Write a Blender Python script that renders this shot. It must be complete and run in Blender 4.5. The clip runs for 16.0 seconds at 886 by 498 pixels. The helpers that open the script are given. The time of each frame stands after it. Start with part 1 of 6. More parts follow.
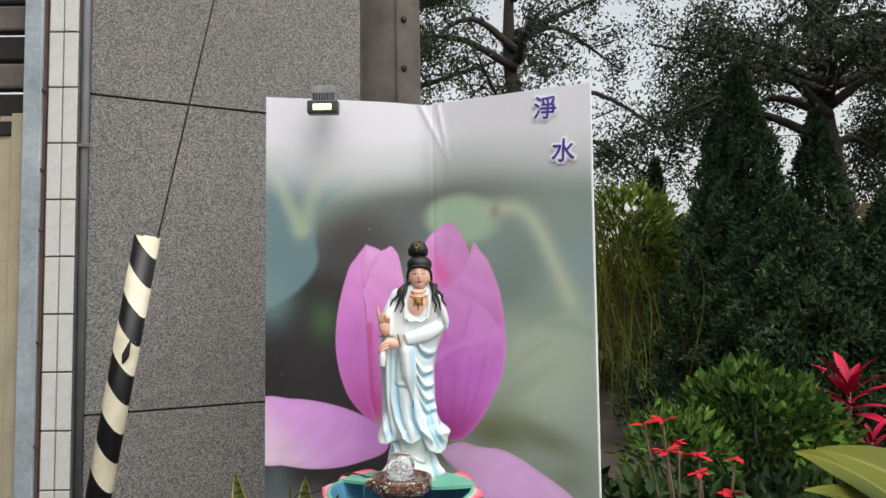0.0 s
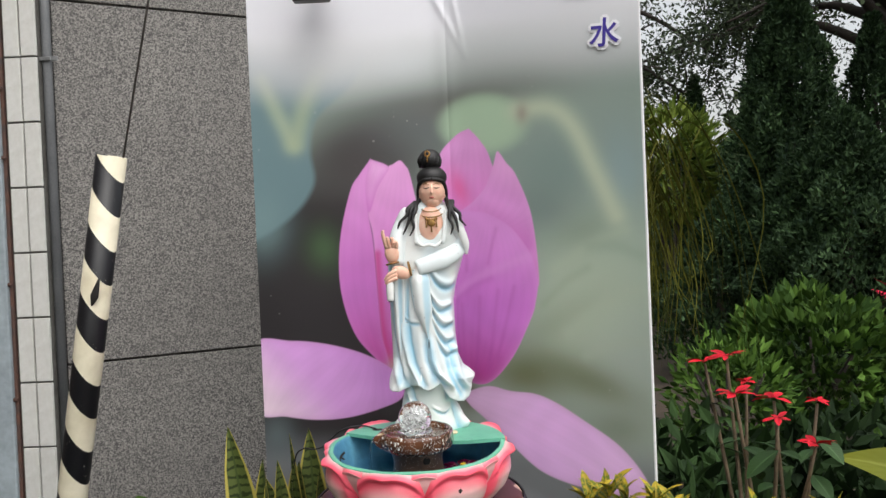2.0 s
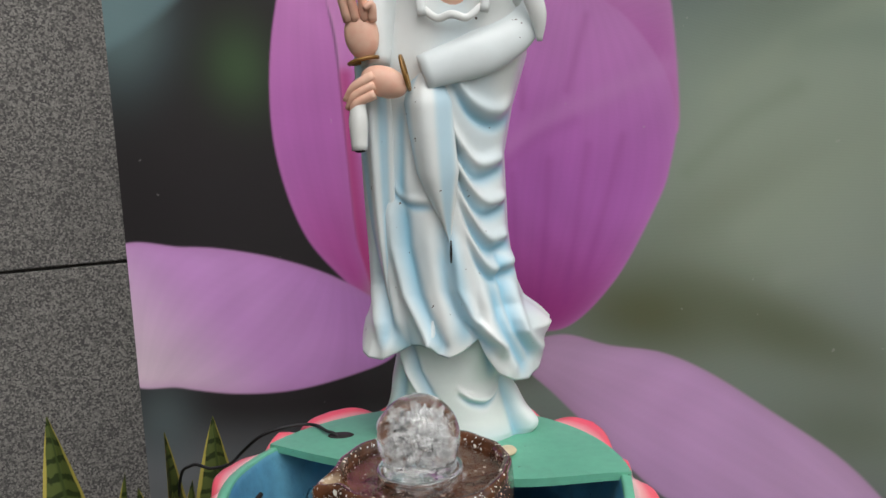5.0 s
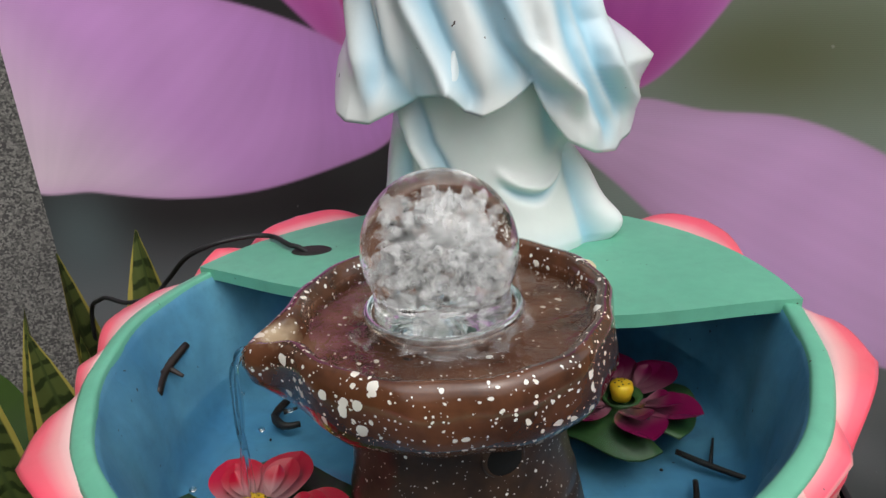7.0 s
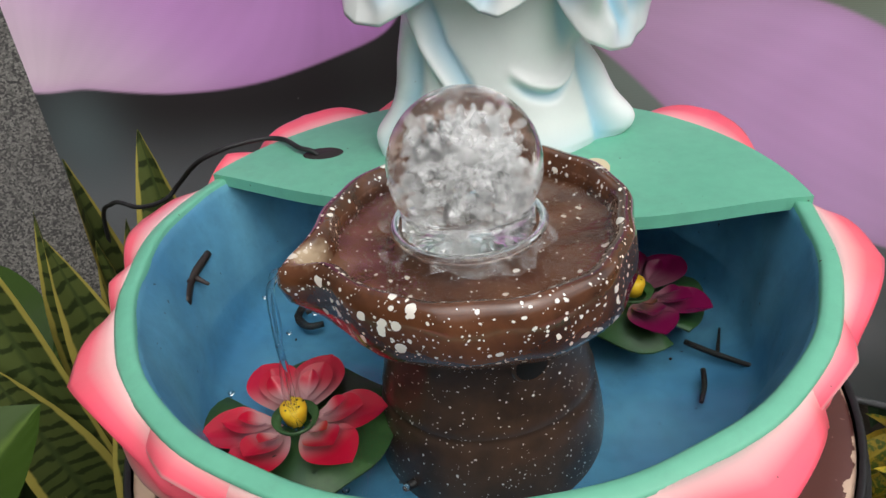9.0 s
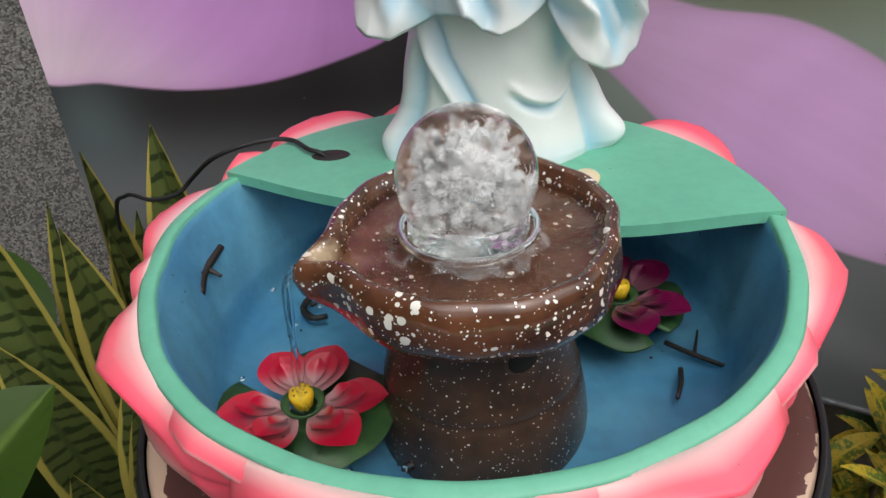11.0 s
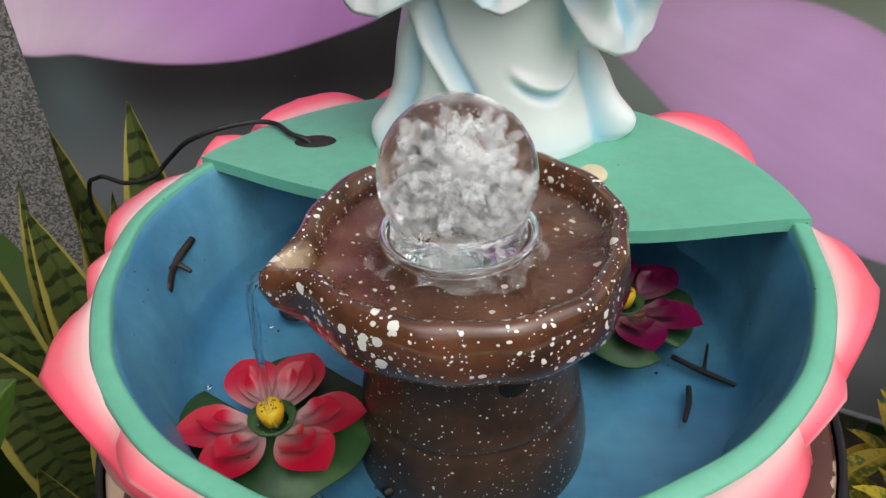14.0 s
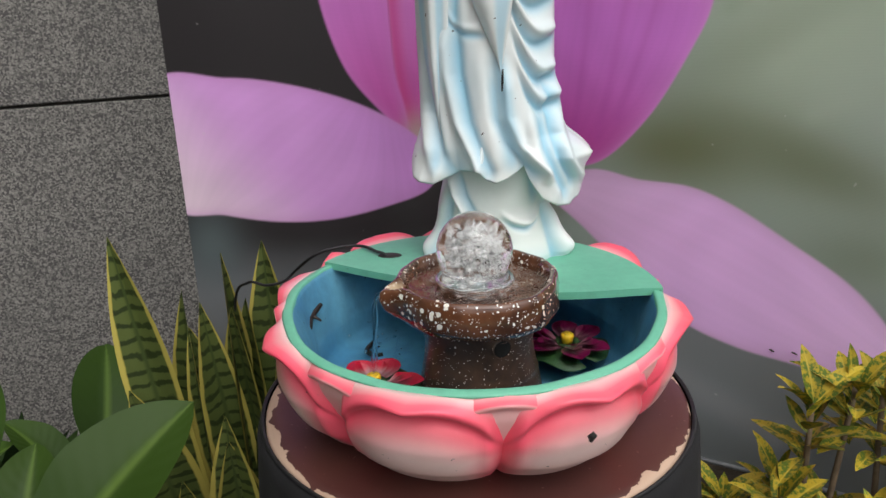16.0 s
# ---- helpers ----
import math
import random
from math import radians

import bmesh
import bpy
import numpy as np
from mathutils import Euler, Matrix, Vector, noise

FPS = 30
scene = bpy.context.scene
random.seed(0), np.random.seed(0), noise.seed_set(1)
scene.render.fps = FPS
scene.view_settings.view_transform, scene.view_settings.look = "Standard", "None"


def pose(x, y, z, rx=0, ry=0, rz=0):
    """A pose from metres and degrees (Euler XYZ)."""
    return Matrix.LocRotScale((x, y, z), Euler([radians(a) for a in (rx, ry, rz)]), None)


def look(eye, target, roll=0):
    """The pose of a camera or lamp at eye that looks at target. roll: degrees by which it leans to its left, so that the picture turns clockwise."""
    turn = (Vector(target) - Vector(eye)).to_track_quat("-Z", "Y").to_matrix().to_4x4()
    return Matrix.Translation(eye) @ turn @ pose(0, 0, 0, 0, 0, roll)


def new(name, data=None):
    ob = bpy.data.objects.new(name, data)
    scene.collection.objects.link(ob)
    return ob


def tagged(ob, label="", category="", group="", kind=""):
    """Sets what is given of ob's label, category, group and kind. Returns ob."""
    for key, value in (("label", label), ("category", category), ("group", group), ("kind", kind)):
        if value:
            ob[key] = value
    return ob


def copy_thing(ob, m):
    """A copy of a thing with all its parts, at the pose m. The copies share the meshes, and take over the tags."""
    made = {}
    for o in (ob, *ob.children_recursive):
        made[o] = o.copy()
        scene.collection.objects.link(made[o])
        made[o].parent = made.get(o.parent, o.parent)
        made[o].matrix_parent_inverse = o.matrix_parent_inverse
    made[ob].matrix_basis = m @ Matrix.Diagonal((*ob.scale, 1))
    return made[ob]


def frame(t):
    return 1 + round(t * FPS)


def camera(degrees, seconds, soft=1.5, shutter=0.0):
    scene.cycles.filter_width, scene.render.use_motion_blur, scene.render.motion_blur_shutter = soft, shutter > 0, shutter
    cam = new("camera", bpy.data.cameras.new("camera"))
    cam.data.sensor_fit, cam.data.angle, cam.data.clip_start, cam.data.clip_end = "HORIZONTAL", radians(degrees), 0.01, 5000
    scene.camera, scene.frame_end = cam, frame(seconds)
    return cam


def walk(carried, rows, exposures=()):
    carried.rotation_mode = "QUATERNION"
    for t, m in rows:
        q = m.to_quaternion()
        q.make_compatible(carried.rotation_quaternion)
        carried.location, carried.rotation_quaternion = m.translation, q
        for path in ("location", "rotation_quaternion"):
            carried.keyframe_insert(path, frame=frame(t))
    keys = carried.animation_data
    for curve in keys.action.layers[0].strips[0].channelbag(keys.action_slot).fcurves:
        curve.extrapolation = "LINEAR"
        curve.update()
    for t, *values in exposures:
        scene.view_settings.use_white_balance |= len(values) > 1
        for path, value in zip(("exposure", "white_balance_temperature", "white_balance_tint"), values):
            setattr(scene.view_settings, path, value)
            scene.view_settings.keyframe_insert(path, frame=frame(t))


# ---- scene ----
cam = camera(61.2, 16.0)
METRES, EYE, TILT, LEAN, TURN = 2.5, 1.45, 3.8, 0.7, 0.0
ROWS = [
    (0.0, 0.0, 0.0, 0.0, 0.0, 0.0, -0.0),
    (0.5, -0.0011, 0.004, -0.0065, -0.04, -2.7, 0.21),
    (1.0, -0.0068, 0.025, -0.0149, 0.14, -4.66, 0.69),
    (1.5, -0.0017, 0.0845, -0.0261, 1.04, -4.67, 0.95),
    (2.0, 0.0118, 0.1607, -0.0312, 2.19, -4.64, 1.84),
    (2.5, 0.0078, 0.2115, -0.0372, 3.51, -5.08, 1.79),
    (3.0, -0.0111, 0.2766, -0.0446, 3.61, -5.31, 1.78),
    (5.5, -0.0219, 0.6386, -0.1464, 2.6, -15.98, 2.05),
    (6.0, -0.0129, 0.666, -0.1667, 3.6, -21.65, 2.91),
    (6.5, -0.0324, 0.7062, -0.18, 4.03, -25.03, 3.81),
    (7.0, -0.0386, 0.7219, -0.1843, 2.28, -25.48, 3.36),
    (7.5, -0.0459, 0.7245, -0.1878, 1.11, -26.53, 3.58),
    (8.0, -0.0483, 0.7256, -0.1835, 0.94, -28.21, 4.33),
    (8.5, -0.0477, 0.7236, -0.1795, 0.77, -34.09, 4.57),
    (9.0, -0.0453, 0.724, -0.1739, 0.77, -35.62, 4.38),
    (11.5, -0.0467, 0.712, -0.1638, 1.31, -36.05, 2.51),
    (12.0, -0.0465, 0.712, -0.1647, 1.35, -35.66, 2.47),
    (12.5, -0.0448, 0.7149, -0.1657, 1.13, -35.79, 2.44),
    (13.0, -0.0452, 0.7231, -0.1673, 1.43, -36.4, 2.06),
    (13.5, -0.0442, 0.7288, -0.1696, 1.87, -37.14, 1.65),
    (14.0, -0.0444, 0.7321, -0.1703, 2.18, -37.67, 1.56),
    (14.5, -0.0435, 0.7308, -0.1702, 2.25, -37.67, 1.78),
    (15.0, -0.0448, 0.7192, -0.1663, 2.15, -35.76, 2.07),
    (15.2, -0.047, 0.704, -0.1599, 1.97, -33.54, 1.85),
    (15.5, -0.0426, 0.6628, -0.1457, 2.66, -28.24, 1.56),
    (15.7, -0.0431, 0.6241, -0.1412, 2.67, -23.83, 0.26),
    (16.0, -0.0443, 0.5702, -0.1285, 3.0, -22.64, 1.06),
]
walk(cam, [(t, pose(0, 0, EYE, TILT, LEAN, TURN) @ pose(METRES * x, METRES * y, METRES * z, 90 + pitch, roll, yaw)) for t, x, y, z, yaw, pitch, roll in ROWS],
     exposures=((0.0, 0.42), (2.5, 0.38), (3.0, 0.28), (5.3, -0.18), (6.0, -0.24), (6.5, -0.13), (7.0, -0.02), (9.0, 0.12), (14.0, 0.10), (15.0, 0.13), (15.5, 0.20), (16.0, 0.15)))

# ---- world, sun and exposure ----
world = bpy.data.worlds.new("overcast_sky")
scene.world = world
world.use_nodes = True
wn = world.node_tree
sky = wn.nodes.new("ShaderNodeTexSky")
sky.sky_type = "NISHITA"
sky.sun_disc = False
sky.sun_elevation, sky.sun_rotation = radians(58), radians(150)
sky.air_density, sky.dust_density, sky.ozone_density = 1.6, 4.0, 1.0
pale = wn.nodes.new("ShaderNodeHueSaturation")
pale.inputs["Saturation"].default_value = 0.22
wn.links.new(sky.outputs[0], pale.inputs["Color"])
wn.links.new(pale.outputs[0], wn.nodes["Background"].inputs["Color"])
wn.nodes["Background"].inputs["Strength"].default_value = 0.15
sun_data = bpy.data.lights.new("sun", "SUN")
sun_data.energy, sun_data.angle, sun_data.color = 0.9, radians(70), (1.0, 0.97, 0.93)
sun = new("sun", sun_data)
sun.matrix_world = look((3.0, -5.0, 9.5), (0, 0, 0))


# ---- materials ----
def S(r, g, b):
    """Linear colour from 0-255 display values."""
    return tuple(((c / 255 + 0.055) / 1.055) ** 2.4 if c > 10 else c / 255 / 12.92 for c in (r, g, b))


class Nodes:
    """A material with a Principled shader and short ways to add nodes."""

    def __init__(self, name):
        self.m = bpy.data.materials.new(name)
        self.m.use_nodes = True
        self.t = self.m.node_tree
        self.b = self.t.nodes["Principled BSDF"]
        self.co = self.t.nodes.new("ShaderNodeTexCoord").outputs["Object"]

    def add(self, kind, **values):
        n = self.t.nodes.new(kind)
        for k, v in values.items():
            n.inputs[k].default_value = v
        return n

    def link(self, a, b):
        self.t.links.new(a, b)

    def put(self, sock, v):
        if isinstance(v, bpy.types.NodeSocket):
            self.link(v, sock)
        else:
            sock.default_value = v

    def noise(self, scale, detail=3.0, rough=0.55, vector=None):
        n = self.add("ShaderNodeTexNoise", Scale=scale, Detail=detail, Roughness=rough)
        self.link(vector or self.co, n.inputs["Vector"])
        return n.outputs[0]

    def ramp(self, fac, *stops):
        n = self.add("ShaderNodeValToRGB")
        self.link(fac, n.inputs[0])
        e = n.color_ramp.elements
        while len(e) < len(stops):
            e.new(0.5)
        for el, (p, c) in zip(e, stops):
            el.position = p
            el.color = (*c, 1) if isinstance(c, tuple) else (c, c, c, 1)
        return n.outputs[0]

    def mix(self, fac, a, b, blend="MIX"):
        n = self.t.nodes.new("ShaderNodeMix")
        n.data_type, n.blend_type = "RGBA", blend
        for i, v in ((0, fac), (6, a), (7, b)):
            self.put(n.inputs[i], (*v, 1) if isinstance(v, tuple) else v)
        return n.outputs[2]

    def math(self, op, a, b=0.0, c=0.0):
        n = self.t.nodes.new("ShaderNodeMath")
        n.operation = op
        for i, v in enumerate((a, b, c)):
            self.put(n.inputs[i], v)
        return n.outputs[0]

    def attr(self, name):
        n = self.t.nodes.new("ShaderNodeAttribute")
        n.attribute_name = name
        return n

    def rnd(self):
        return self.t.nodes.new("ShaderNodeObjectInfo").outputs["Random"]

    def island(self):
        return self.t.nodes.new("ShaderNodeNewGeometry").outputs["Random Per Island"]

    def bump(self, height, strength=0.3, distance=0.002):
        n = self.add("ShaderNodeBump", Strength=strength, Distance=distance)
        self.link(height, n.inputs["Height"])
        self.link(n.outputs[0], self.b.inputs["Normal"])

    def done(self, color, rough=0.6, **more):
        self.put(self.b.inputs["Base Color"], (*color, 1) if isinstance(color, tuple) else color)
        self.put(self.b.inputs["Roughness"], rough)
        for k, v in more.items():
            self.put(self.b.inputs[k.replace("_", " ")], v)
        return self.m


def surface(name, c1, c2, scale=8.0, rough=0.6, fine=180.0, bump=0.25, dist=0.001, grain_mix=0.3, dirt=None, **more):
    """Two tones mixed by broad noise, a finer grain over them, and relief; dirt adds smudges and small dark specks."""
    n = Nodes(name)
    col = n.mix(n.ramp(n.noise(scale, 5), (0.3, 0.0), (0.72, 1.0)), c1, c2)
    grain = n.noise(fine, 3)
    col = n.mix(grain_mix, col, n.ramp(grain, (0.25, 0.25), (0.75, 0.75)), "OVERLAY")
    if dirt:
        smudge = n.ramp(n.noise(34, 6, 0.7), (0.52, 0.0), (0.80, 0.45))
        col = n.mix(smudge, col, dirt)
        col = n.mix(n.ramp(n.noise(190, 2, 0.4), (0.755, 0.0), (0.775, 0.85)), col, S(46, 42, 40))
    n.bump(grain, bump, dist)
    return n.done(col, rough, **more)


def leaf_material(name, base, tip, rib, edge=None, bands=0.0, speck=None, rough=0.4, vary=0.25):
    """Leaf colours from the leaf's own across/along places."""
    n = Nodes(name)
    across, along = n.attr("across").outputs["Fac"], n.attr("along").outputs["Fac"]
    a = n.math("ABSOLUTE", across)
    col = n.mix(along, base, tip)
    if bands:
        wav = n.math("SINE", n.math("ADD", n.math("MULTIPLY", along, bands), n.math("MULTIPLY", n.noise(30), 8.0)))
        col = n.mix(n.ramp(wav, (0.25, 0.0), (0.75, 1.0)), col, tuple(c * 0.5 for c in base))
    if speck:
        sp = n.ramp(n.noise(55, 3, 0.7), (0.46, 0.0), (0.54, 1.0))
        col = n.mix(sp, col, speck)
    col = n.mix(n.ramp(a, (0.02, 1.0), (0.14, 0.0)), col, rib)
    if edge:
        col = n.mix(n.ramp(n.math("ADD", a, n.math("MULTIPLY", n.noise(25), 0.2)), (0.88, 0.0), (0.94, 1.0)), col, edge)
    hs = n.add("ShaderNodeHueSaturation")
    n.link(col, hs.inputs["Color"])
    v = n.math("ADD", n.math("MULTIPLY", n.rnd(), 2 * vary), 1 - vary)
    n.link(v, hs.inputs["Value"])
    veins = n.math("SINE", n.math("ADD", n.math("MULTIPLY", along, 70.0), n.math("MULTIPLY", a, -14.0)))
    n.bump(veins, 0.10, 0.0012)
    return n.done(hs.outputs[0], rough + 0.08, Specular_IOR_Level=0.18)


def clump_material(name, dark, light, rough=0.75):
    n = Nodes(name)
    col = n.mix(n.island(), dark, light)
    col = n.mix(n.ramp(n.noise(1.3, 3), (0.35, 0.0), (0.65, 0.6)), col, tuple(c * 0.5 for c in dark))
    return n.done(col, rough, Specular_IOR_Level=0.15)


def granite_material():
    n = Nodes("flamed_granite")
    v = n.add("ShaderNodeTexVoronoi", Scale=230.0)
    n.link(n.co, v.inputs["Vector"])
    grains = n.mix(n.ramp(v.outputs["Color"], (0.25, 0.0), (0.8, 1.0)), S(86, 84, 83), S(168, 164, 158))
    dark = n.ramp(n.noise(330, 3, 0.7), (0.38, 0.7), (0.5, 0.0))
    col = n.mix(dark, grains, S(52, 52, 54))
    col = n.mix(n.ramp(n.noise(2.2, 4), (0.3, 0.0), (0.75, 0.35)), col, S(96, 94, 92))
    n.bump(n.noise(330, 4, 0.7), 0.5, 0.002)
    return n.done(col, 0.85)


SPECKS = {"bowl": ((128.0, 0.42, 0.0), (260.0, 0.36, 3.7), (430.0, 0.28, 8.1)), "foot": ((210.0, 0.20, 0.0), (420.0, 0.24, 3.7)), "inside": ((130.0, 0.28, 0.0), (300.0, 0.22, 5.0))}


def glaze_material(kind):
    n = Nodes("speckled_brown_glaze")
    tones = {"bowl": (S(66, 40, 28), S(112, 70, 46)), "foot": (S(50, 37, 29), S(84, 62, 46)), "inside": (S(84, 52, 38), S(134, 96, 74))}[kind]
    col = n.mix(n.ramp(n.noise(38, 5), (0.35, 0.0), (0.7, 1.0)), *tones)
    for scale, size, seed in SPECKS[kind]:
        shift = n.add("ShaderNodeVectorMath")
        shift.inputs[1].default_value = (seed, seed, seed)
        warp = n.add("ShaderNodeTexNoise", Scale=90.0)
        n.link(n.co, warp.inputs["Vector"])
        n.link(n.co, shift.inputs[0])
        mixv = n.t.nodes.new("ShaderNodeMix")
        mixv.data_type = "VECTOR"
        mixv.inputs[0].default_value = 0.006
        n.link(shift.outputs[0], mixv.inputs[4])
        n.link(warp.outputs[1], mixv.inputs[5])
        v = n.add("ShaderNodeTexVoronoi", Scale=scale)
        n.link(mixv.outputs[1], v.inputs["Vector"])
        sep = n.add("ShaderNodeSeparateColor")
        n.link(v.outputs["Color"], sep.inputs[0])
        limit = n.math("MULTIPLY", n.math("POWER", sep.outputs[0], 1.9), size)
        spot = n.math("LESS_THAN", v.outputs["Distance"], limit)
        col = n.mix(spot, col, S(244, 240, 230))
    # bare cream patch worn into the spout
    off = n.add("ShaderNodeVectorMath")
    off.operation = "DISTANCE"
    off.inputs[1].default_value = (-0.204, 2.151, 0.940)
    n.link(n.co, off.inputs[0])
    near = n.math("ADD", off.outputs["Value"], n.math("MULTIPLY", n.noise(70, 3), 0.016))
    col = n.mix(n.ramp(near, (0.0175, 0.85), (0.021, 0.0)), col, S(186, 164, 134))
    n.bump(n.noise(120, 3), 0.25, 0.001)
    return n.done(col, 0.32 if kind == "foot" else 0.18, Coat_Weight=0.2 if kind == "foot" else 0.6)


def stripe_material():
    n = Nodes("striped_guard_paint")
    sep = n.add("ShaderNodeSeparateXYZ")
    n.link(n.co, sep.inputs[0])
    v = n.math("ADD", sep.outputs[2], n.math("MULTIPLY", sep.outputs[0], 1.05))
    saw = n.math("FRACT", n.math("MULTIPLY", n.math("ADD", v, n.math("MULTIPLY", n.noise(14), 0.006)), 1 / 0.198))
    band = n.math("LESS_THAN", saw, 0.50)
    cream = n.mix(n.ramp(n.noise(9, 5), (0.35, 0.0), (0.75, 1.0)), S(236, 228, 204), S(196, 186, 158))
    black = n.mix(n.ramp(n.noise(60, 5, 0.7), (0.66, 0.0), (0.72, 1.0)), S(18, 18, 22), S(150, 146, 136))
    n.bump(n.noise(40, 4), 0.2, 0.002)
    return n.done(n.mix(band, cream, black), 0.42)


def attr_mix(name, attribute, c1, c2, rough, c3=None, attribute2="", bump=0.15, fine=70.0, grime=0.12, **more):
    n = Nodes(name)
    col = n.mix(n.attr(attribute).outputs["Fac"], c1, c2)
    if c3:
        col = n.mix(n.attr(attribute2).outputs["Fac"], col, c3)
    col = n.mix(n.ramp(n.noise(24, 5), (0.4, 0.0), (0.85, grime)), col, S(150, 135, 118))
    chips = n.ramp(n.noise(130, 2, 0.4), (0.765, 0.0), (0.775, 1.0))
    col = n.mix(chips, col, S(80, 70, 66))
    n.bump(n.noise(fine, 4), bump, 0.0012)
    return n.done(col, rough, **more)


def glass_material(name, tint, ior, rough=0.0, bscale=0.0, bump=0.3, dist=0.004):
    n = Nodes(name)
    if bscale:
        n.bump(n.noise(bscale, 3), bump, dist)
    return n.done(tint, rough, IOR=ior, Transmission_Weight=1.0)


def froth_material(scale, lo, hi, most):
    n = Nodes("frothing_water")
    fac = n.ramp(n.noise(scale, 4, 0.62), (lo, 0.0), (hi, most))
    white = n.t.nodes.new("ShaderNodeBsdfPrincipled")
    white.inputs["Base Color"].default_value = (0.92, 0.93, 0.93, 1)
    white.inputs["Roughness"].default_value = 0.25
    clear = n.t.nodes.new("ShaderNodeBsdfTransparent")
    mixed = n.t.nodes.new("ShaderNodeMixShader")
    n.link(fac, mixed.inputs[0])
    n.link(clear.outputs[0], mixed.inputs[1])
    n.link(white.outputs[0], mixed.inputs[2])
    n.link(mixed.outputs[0], n.t.nodes["Material Output"].inputs[0])
    return n.m


def sheet_water(name, tint, clear, bscale, bump):
    """Shallow water: mostly see-through, with a glossy rippled face."""
    n = Nodes(name)
    n.t.nodes.remove(n.b)
    b = n.add("ShaderNodeBump", Strength=bump, Distance=0.004)
    n.link(n.noise(bscale, 3), b.inputs["Height"])
    gloss = n.add("ShaderNodeBsdfGlossy", Roughness=0.03)
    n.link(b.outputs[0], gloss.inputs["Normal"])
    see = n.t.nodes.new("ShaderNodeBsdfTransparent")
    see.inputs[0].default_value = (*tint, 1)
    fres = n.add("ShaderNodeFresnel", IOR=1.33)
    n.link(b.outputs[0], fres.inputs["Normal"])
    mixed = n.t.nodes.new("ShaderNodeMixShader")
    n.link(n.math("MULTIPLY", fres.outputs[0], clear), mixed.inputs[0])
    n.link(see.outputs[0], mixed.inputs[1])
    n.link(gloss.outputs[0], mixed.inputs[2])
    n.link(mixed.outputs[0], n.t.nodes["Material Output"].inputs[0])
    return n.m


def print_material():
    n = Nodes("printed_canvas")
    col = n.attr("ink").outputs["Color"]
    weave = n.add("ShaderNodeTexWave", Scale=170.0, Distortion=1.0)
    weave.bands_direction = "Z"
    n.link(n.co, weave.inputs["Vector"])
    col = n.mix(0.05, col, weave.outputs[0], "OVERLAY")
    scuff = n.ramp(n.noise(75, 2, 0.35), (0.775, 0.0), (0.79, 0.22))
    col = n.mix(scuff, col, S(215, 212, 208))
    n.bump(weave.outputs[0], 0.08, 0.0006)
    return n.done(col, 0.55)


M_granite = granite_material()
M_joint = surface("joint_mortar", S(66, 64, 62), S(84, 80, 76), 20, 0.9)
M_tile = surface("white_glazed_tile", S(226, 226, 222), S(206, 204, 198), 5, 0.3, 60, 0.1)
M_grout = surface("grey_grout", S(104, 102, 98), S(80, 78, 74), 30, 0.9)
M_pipe = surface("grey_plastic_pipe", S(112, 114, 116), S(94, 96, 98), 8, 0.5)
M_steel_blue = surface("weathered_blue_grey_paint", S(176, 188, 194), S(140, 150, 156), 6, 0.55, 40, 0.3)
M_rust = surface("rusty_edge", S(104, 72, 60), S(70, 60, 58), 30, 0.8)
M_beige = surface("beige_aluminium", S(196, 186, 160), S(170, 160, 136), 6, 0.45)
# Black that stands for the shade inside the vent opening.
M_void = surface("black_hole_shade", S(10, 9, 8), S(16, 14, 12), 30, 0.95)
# Own colour of the dark parts; on hole stubs and discs, painted shade.
M_dark = surface("dark_parts_and_hole_shade", S(46, 42, 40), S(30, 28, 28), 6, 0.7)
M_concrete = surface("old_concrete", S(112, 104, 96), S(80, 74, 70), 3.5, 0.9, 90, 0.5, 0.003)
M_stripe = stripe_material()
M_wire = surface("galvanised_wire", S(128, 124, 120), S(98, 94, 90), 40, 0.6, Metallic=0.2)
M_print = print_material()
M_canvas = surface("white_canvas_edge", S(232, 232, 234), S(220, 220, 222), 6, 0.7, grain_mix=0.05)
M_border = surface("white_sticker", S(250, 250, 252), S(244, 244, 248), 6, 0.5, grain_mix=0.03)
M_blue_ink = surface("violet_blue_ink", S(72, 58, 160), S(64, 52, 148), 10, 0.5)
M_alu = surface("grey_cast_aluminium", S(150, 152, 152), S(124, 126, 126), 20, 0.45, Metallic=0.5)
M_lampface = surface("black_lamp_bezel", S(60, 62, 60), S(46, 46, 46), 20, 0.4)
M_robe = attr_mix("robe_paint", "paint", S(240, 242, 239), S(138, 200, 226), 0.32, grime=0.10, Coat_Weight=0.3)
M_hair = surface("black_hair_paint", S(18, 17, 18), S(30, 28, 29), 40, 0.5)
M_skin = surface("flesh_paint", S(246, 200, 176), S(238, 188, 164), 14, 0.4, 80, 0.05)
M_gold = surface("dull_gold_paint", S(170, 130, 70), S(132, 96, 50), 60, 0.35, Metallic=0.4)
M_lip = surface("red_lip_paint", S(176, 70, 66), S(166, 62, 60), 40, 0.4)
M_petal = attr_mix("lotus_petal_paint", "paint", S(244, 214, 210), S(250, 92, 116), 0.34, S(246, 236, 228), "pale", grime=0.16, Coat_Weight=0.25)
M_green = surface("sea_green_paint", S(112, 188, 158), S(100, 174, 146), 9, 0.45, 90, 0.10, grain_mix=0.10, dirt=S(96, 150, 128))
M_blue = surface("blue_basin_paint", S(100, 160, 186), S(70, 132, 174), 11, 0.4, 40, 0.35, 0.003, dirt=S(60, 96, 118))
M_glaze, M_foot = glaze_material("bowl"), glaze_material("foot")
M_glass = glass_material("clear_wet_glass", (0.98, 0.985, 0.98), 1.33, 0.0, 60.0, 0.28)
M_ring = glass_material("clear_acrylic", (0.95, 0.95, 0.94), 1.45)
